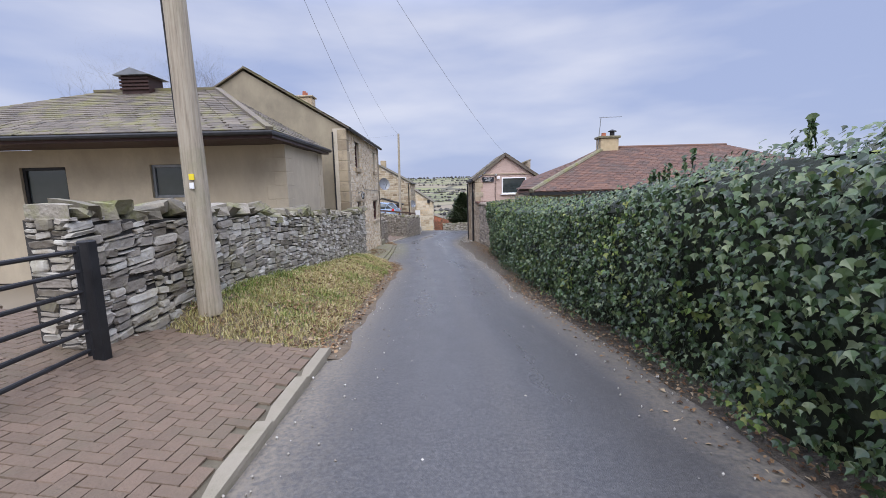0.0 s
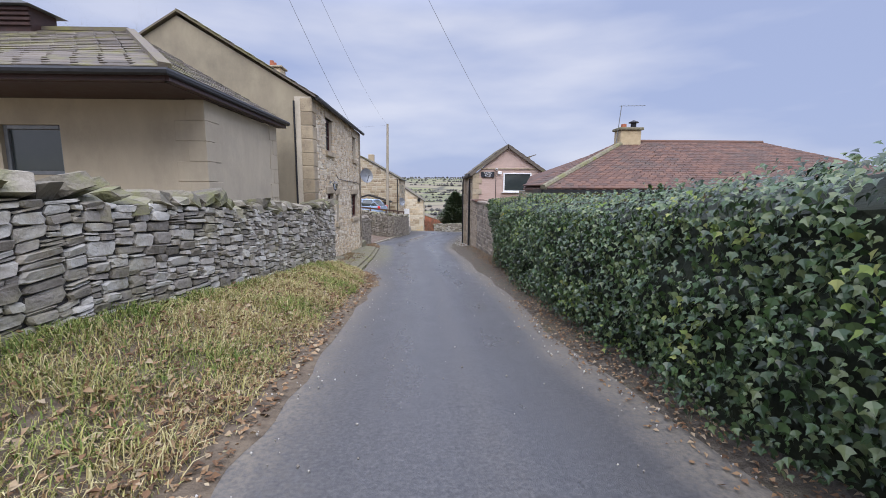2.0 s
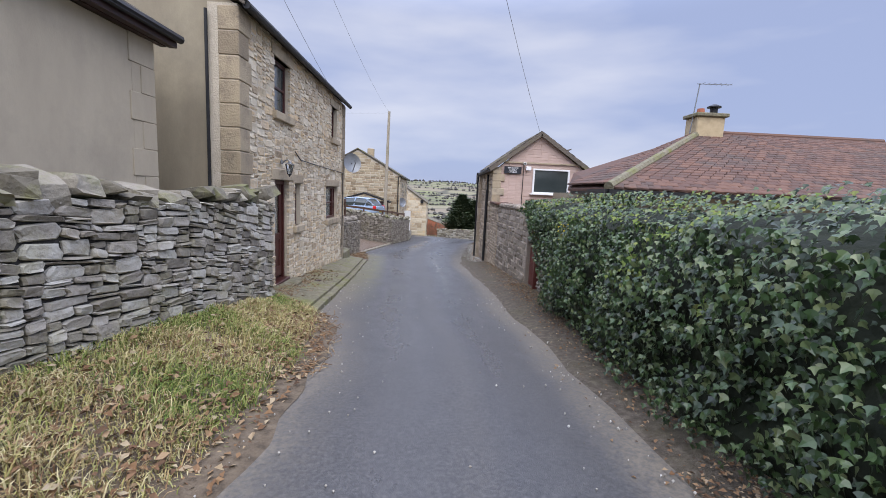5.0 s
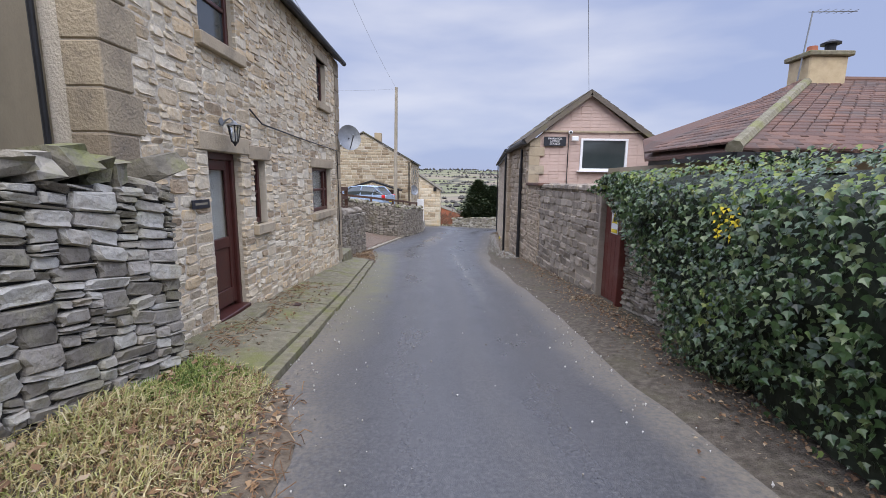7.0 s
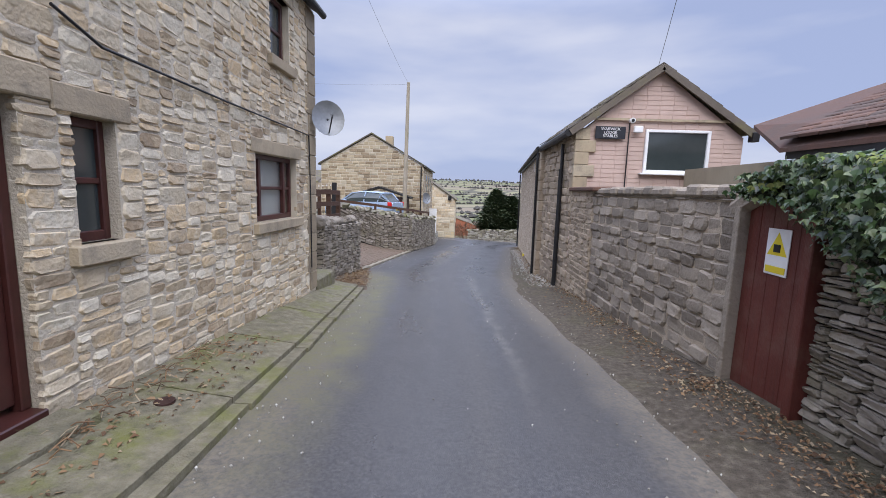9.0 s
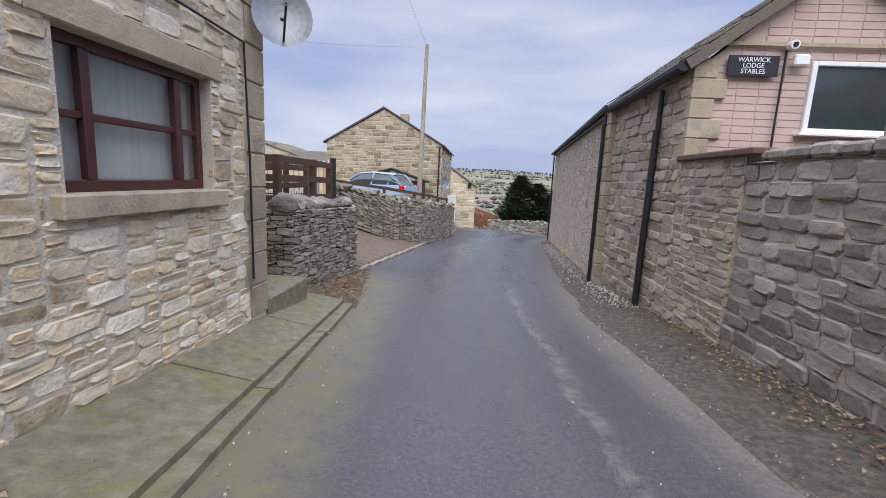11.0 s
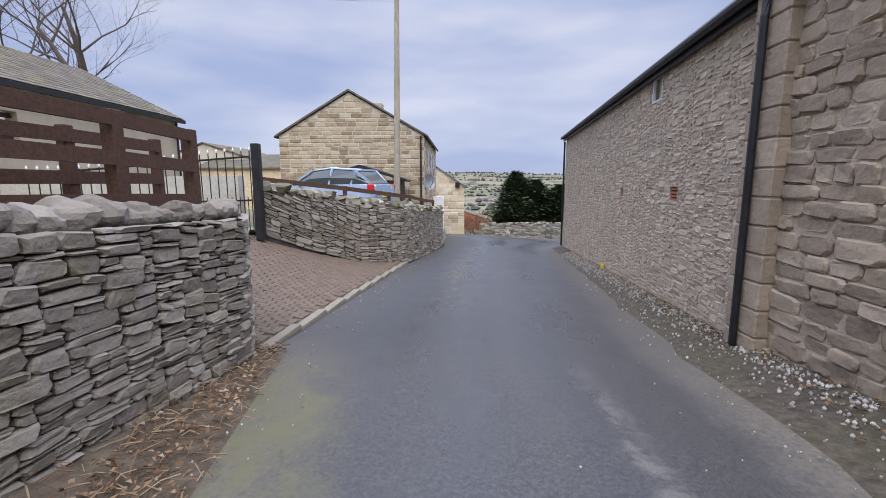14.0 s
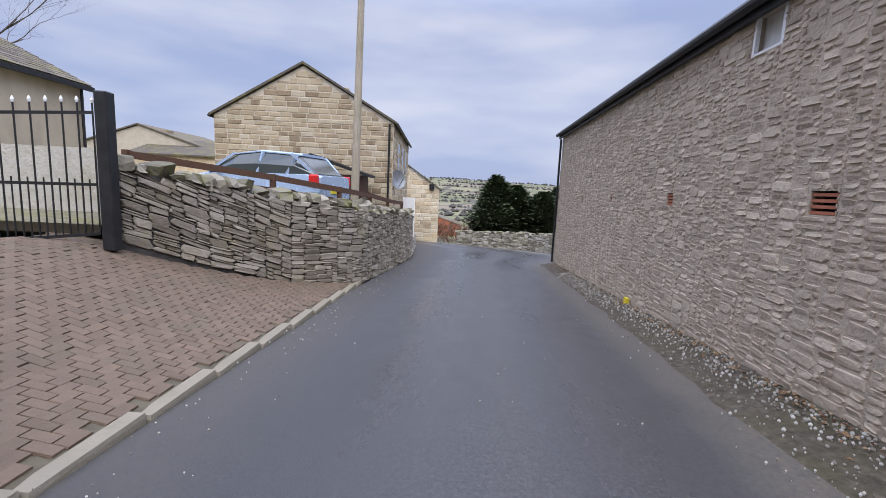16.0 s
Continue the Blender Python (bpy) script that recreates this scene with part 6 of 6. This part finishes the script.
# ---- trees, far wall and distance ----
def bare_tree(x, y, z, h, seed, label):
    r = random.Random(seed)
    t = thing("bare_tree", (x, y, z), label, "tree")
    trunk, crown = Shape(), Shape()

    def grow(p, d, length, rad, depth, sh):
        pts, rr, q, dd = [p], [rad], Vector(p), Vector(d)
        for k in range(4):
            dd = (dd + Vector((r.uniform(-0.2, 0.2), r.uniform(-0.2, 0.2), r.uniform(-0.1, 0.14)))).normalized()
            q = q + dd * length / 4
            pts.append(q.copy())
            rr.append(rad * (1 - 0.13 * (k + 1)))
        sh.tube(pts, rr, 8 if depth < 2 else (5 if depth < 4 else 3))
        if depth < 7:
            for k in range(4 if depth < 2 else 3 if depth < 6 else 2):
                a = Vector((r.uniform(-1, 1), r.uniform(-1, 1), r.uniform(-0.15, 0.75))).normalized()
                grow(pts[r.choice((2, 3, 4))], (dd * 0.75 + a * 0.8).normalized(), length * r.uniform(0.64, 0.86), rr[-1] * 0.78, depth + 1, crown)

    grow(Vector((x, y, z)), Vector((0.05, 0, 1)), h * 0.22, h * 0.016, 0, trunk)
    trunk.ob("trunk", M_TWIG, t)
    tagged(crown.ob("crown", M_TWIG, t), kind="stuff")


bare_tree(-26, 50, -1.5, 33, 5, "large leafless tree with spreading twigs behind the barn")
bare_tree(-31, 47, -1.5, 27, 8, "leafless tree with fine twigs behind the buildings")


def conifer(x, y, z, h, w, seed, label):
    r = random.Random(seed)
    t = thing("conifer", (x, y, z), label, "tree")
    Shape().tube([(x, y, z), (x, y, z + h)], [0.15, 0.02], 8).ob("trunk", M_TWIG, t)
    sh = Shape()
    for k in range(9000):
        f = r.random() ** 1.3
        a = r.uniform(0, 6.28)
        lob = 0.75 + 0.35 * noise.noise(Vector((math.cos(a) * 1.5, math.sin(a) * 1.5, f * 4 + seed)))
        q = 1.25 * w * (1 - f ** 2.2) ** 0.7 * lob * r.uniform(0.35, 1)
        c = Vector((x + math.cos(a) * q, y + math.sin(a) * q, z + 0.1 + f * h + r.uniform(-0.1, 0.1)))
        d = Vector((math.cos(a), math.sin(a), r.uniform(-0.2, 0.7))) * r.uniform(0.15, 0.4)
        s = Vector((-math.sin(a), math.cos(a), r.uniform(-0.5, 0.5))) * r.uniform(0.05, 0.12)
        sh.add([c - s, c + s, c + d * 0.7 + s * 0.6, c + d, c + d * 0.7 - s * 0.6], [(0, 1, 2, 3, 4)])
    tagged(sh.ob("crown", M_CONIFER, t), kind="stuff")


conifer(3.0, 57.5, -4.0, 4.6, 2.0, 1, "dark green conifer behind the far wall")
conifer(4.6, 58, -4.0, 4.0, 2.4, 2, "dark green conifer behind the far wall")
conifer(6.4, 57, -4.0, 3.6, 2.3, 3, "bushy dark conifer behind the far wall")
conifer(7.6, 58, -4.0, 3.9, 1.5, 4, "bushy dark conifer behind the far wall")
FWL = [(6.6, 49.6), (4.6, 53.2), (2.0, 55.0), (0.3, 56.6)]
dry_wall("wall_far", FWL, lambda s: -3.75 - 0.035 * s, lambda s: -2.55 - 0.07 * s, 0.35, "low stone wall at the bend of the lane", M_DRY, M_DRYCORE, (0.08, 0.14), (0.2, 0.5), 40, caps=True, cap_h=0.14, side=-1, end_face=False)
dry_wall("wall_bend", [(-2.2, 44.2), (-2.3, 50), (-3.4, 55), (-4.5, 58)], lambda s: lerp(44.2 + s, VALLEY) - 0.05, lambda s: lerp(44.2 + s, VALLEY) + 0.75, 0.35, "low stone wall beside the far cottage", M_DRY, M_DRYCORE, (0.08, 0.14), (0.2, 0.5), 40, caps=False, end_face=False)
wb = thing("meter_cabinet", (5.0, 46.5, -3.2), "white cabinet with a dark round hole beyond the barn", "cabinet")
Shape().box(4.6, 5.3, 46.6, 47.0, -3.4, -1.95, 0.02).ob("body", M_WHITE, wb)
Shape().tube([(4.78, 46.58, -2.75), (4.78, 46.6, -2.75)], 0.17, 16).ob("opening", M_DARK, wb)
sb = thing("winter_shrub", (-0.5, 63, -5), "russet leafless shrubs beyond the bend", "shrub")
tw = Shape()
for k in range(900):
    c = Vector((rng.uniform(-1.6, 2.6), 63 + rng.uniform(-1, 1), -4.8 + 2.0 * rng.random() * rng.uniform(0.5, 1)))
    d = Vector((rng.uniform(-0.3, 0.3), rng.uniform(-0.3, 0.3), rng.uniform(0.2, 0.5)))
    s = Vector((0.03, 0.01, 0))
    tw.add([c - s, c + s, c + d], [(0, 1, 2)])
tagged(tw.ob("twig_mass", M_SHRUB, sb), kind="stuff")
rb = gable_house("house_brick", -7.0, 3.0, 95, 103, -12, -6.0, -4.4, -2.0, M_TERRA, M_TERRA, "small red-brick house down in the valley", stones=False)
tp = pole(-1.2, 75, -6.5, 6.0, 0.1, 0, "distant telegraph pole below the bend")
Shape().beam((-1.8, 75, -0.8), (-0.6, 75, -0.8), 0.08, 0.1).ob("crossarm", M_POLEWOOD, tp)

woods = Shape()
for k in range(7000):
    y = rng.choice((230, 300, 360, 430, 540, 620, 700, 800, 900, 1050, 1200, 1350, 1500, 1600, 1650)) + rng.gauss(0, 5)
    x = rng.uniform(-0.35, 0.35) * y * 1.6
    y += 0.12 * x
    if noise.noise(Vector((x * 0.006 + y, y * 0.01, 4))) < 0.02:
        continue
    s = rng.uniform(0.8, 2.0) * (1 + y / 900)
    z = ground_z(x, y)
    ring_ = [(x + s * math.cos(a * 1.047) * rng.uniform(0.6, 1.2), y + s * math.sin(a * 1.047), z + s * rng.uniform(0.25, 0.7)) for a in range(6)]
    woods.add(ring_ + [(x, y, z + s * rng.uniform(0.9, 1.5)), (x, y, z - 0.5)], [(j, (j + 1) % 6, 6) for j in range(6)] + [((j + 1) % 6, j, 7) for j in range(6)])
tagged(woods.ob("far_woods", M_WOODS), "distant leafless woods and hedgerows on the hills", "woods", kind="stuff")

# ---- grass, litter and grit ----
blades, green = Shape(), Shape()
for k in range(46000):
    y = 4.6 + 10.9 * rng.random()
    a, b = lerp(y, LEFT) - 0.05, lerp(y, WALL_L) + 0.04
    f = rng.random() ** 0.9
    x = a + (b - a) * f + rng.uniform(-0.08, 0.08)
    z = bank_z(x, y)
    cl = noise.noise(Vector((x * 2.2, y * 2.2, 0)))
    h = rng.uniform(0.03, 0.12) * (1 + 0.8 * cl)
    th, lean = rng.uniform(0, 6.28), rng.uniform(0.3, 1.6)
    dx, dy = math.cos(th) * h * lean, math.sin(th) * h * lean
    w = rng.uniform(0.002, 0.0055)
    sx, sy = -math.sin(th) * w, math.cos(th) * w
    (green if noise.noise(Vector((x * 1.1, y * 0.9, 6))) + 0.25 * rng.uniform(-1, 1) + 0.25 * (f - 0.5) > 0.02 else blades).add([(x - sx, y - sy, z - 0.01), (x + sx, y + sy, z - 0.01), (x + dx * 0.5 + sx * 0.8, y + dy * 0.5 + sy * 0.8, z + h * 0.7), (x + dx * 0.5 - sx * 0.8, y + dy * 0.5 - sy * 0.8, z + h * 0.7), (x + dx, y + dy, z + h * 0.75)], [(0, 1, 2, 3), (3, 2, 4)])
tagged(green.ob("green_grass", M_GRASS), "short dull green winter grass growing on the verge", "grass", kind="stuff")
tagged(blades.ob("rough_grass", M_STRAW), "tangled straw-coloured and green winter grass on the verge", "grass", kind="stuff")
litter = Shape()


def scatter(n, xf, yr, zf, size):
    for k in range(n):
        y = rng.uniform(*yr)
        x = xf(y)
        z = zf(x, y) + 0.012
        s, a = rng.uniform(*size), rng.uniform(0, 6.28)
        c, d = math.cos(a) * s, math.sin(a) * s
        litter.add([(x - c, y - d, z), (x + d * 0.6, y - c * 0.6, z + rng.uniform(0, s)), (x + c, y + d, z + rng.uniform(0, s * 0.6)), (x - d * 0.6, y + c * 0.6, z + rng.uniform(0, s))], [(0, 1, 2, 3)])


edge_z = lambda x, y: road_z(y) - 0.012 + 0.135 * max(0.1, (x - lerp(y, RIGHT) + 0.3) / (lerp(y, FOOT_R) - lerp(y, RIGHT) + 0.3))
scatter(3600, lambda y: lerp(y, RIGHT) + 0.1 + rng.gauss(0, 0.2), (-2, 11), edge_z, (0.01, 0.028))
scatter(3400, lambda y: 2.3 - abs(rng.gauss(0, 0.3)), (10, 19.4), edge_z, (0.01, 0.026))
scatter(1500, lambda y: 2.2 - abs(rng.gauss(0, 0.28)), (19, 28.5), edge_z, (0.01, 0.03))
scatter(700, lambda y: BX(y) - 0.05 - abs(rng.gauss(0, 0.12)), (28.5, 42), edge_z, (0.012, 0.035))
scatter(4500, lambda y: lerp(y, LEFT) + 0.16 - abs(rng.gauss(0, 0.75)), (4.8, 15.4), lambda x, y: bank_z(x, y) + 0.05 * rng.random(), (0.014, 0.042))
scatter(500, lambda y: rng.uniform(-3.2, -2.5), (15.2, 20), lambda x, y: road_z(y) + 0.09 + 0.11 * (-2.4 - x) / 0.9, (0.01, 0.03))
scatter(700, lambda y: lerp(y, LEFT) + rng.uniform(-0.5, 0.15), (24.6, 28), lambda x, y: road_z(y) + 0.06, (0.01, 0.03))
tagged(litter.ob("leaf_litter", M_LITTER), "brown fallen leaves and dead stems along the lane edges", "leaves", kind="stuff")
stems = Shape()
for n, xr, yr, zf in ((420, (-0.55, 0.2), (24.7, 28), lambda x, y: road_z(y) + 0.03 + 0.15 * max(0, lerp(y, LEFT) - x)), (170, (-0.95, -0.6), (15.3, 19.5), lambda x, y: road_z(y) + 0.19), (260, (-0.3, 0.3), (12.5, 15.3), lambda x, y: bank_z(x, y) + 0.02)):
    for k in range(n):
        y = rng.uniform(*yr)
        x = lerp(y, LEFT) + rng.uniform(*xr)
        a, q = rng.uniform(0, 6.28), rng.uniform(0.06, 0.2)
        z = zf(x, y) + 0.01
        dx, dy = math.cos(a) * q, math.sin(a) * q
        stems.tube([(x, y, z), (x + dx * 0.5, y + dy * 0.5, z + rng.uniform(0.005, 0.05)), (x + dx, y + dy, z + rng.uniform(0, 0.03))], rng.uniform(0.002, 0.005), 4)
tagged(stems.ob("dead_stems", M_LITTER), "dry broken stems and straw lying at the lane edge", "debris", kind="stuff")
grit = Shape()
for k in range(1500):
    y = rng.uniform(1, 42)
    s = rng.choice((-1, 1))
    x = (lerp(y, LEFT) + abs(rng.gauss(0, 0.35))) if s < 0 else (lerp(y, RIGHT) - 0.1 - abs(rng.gauss(0, 0.3)))
    if rng.random() < 0.12:
        x = rng.uniform(-1, 1.6)
    z, r = road_z(y) + 0.03, rng.uniform(0.004, 0.012)
    grit.add([(x - r, y, z), (x, y - r, z), (x + r, y, z), (x, y + r, z), (x, y, z + r), (x, y, z - r * 2)], [(0, 1, 4), (1, 2, 4), (2, 3, 4), (3, 0, 4), (1, 0, 5), (2, 1, 5), (3, 2, 5), (0, 3, 5)])
for k in range(2200):
    y = rng.uniform(25.5, 40)
    x = (BX(y) if y > 28.4 else 2.0) - 0.04 - abs(rng.gauss(0, 0.24))
    z, r = edge_z(x, y), rng.uniform(0.005, 0.022)
    grit.add([(x - r, y, z), (x, y - r, z), (x + r, y, z), (x, y + r, z), (x, y, z + r), (x, y, z - r * 2)], [(0, 1, 4), (1, 2, 4), (2, 3, 4), (3, 0, 4), (1, 0, 5), (2, 1, 5), (3, 2, 5), (0, 3, 5)])
tagged(grit.ob("loose_grit", M_PEBBLE), "small pale stones scattered on the asphalt", "gravel", kind="stuff")
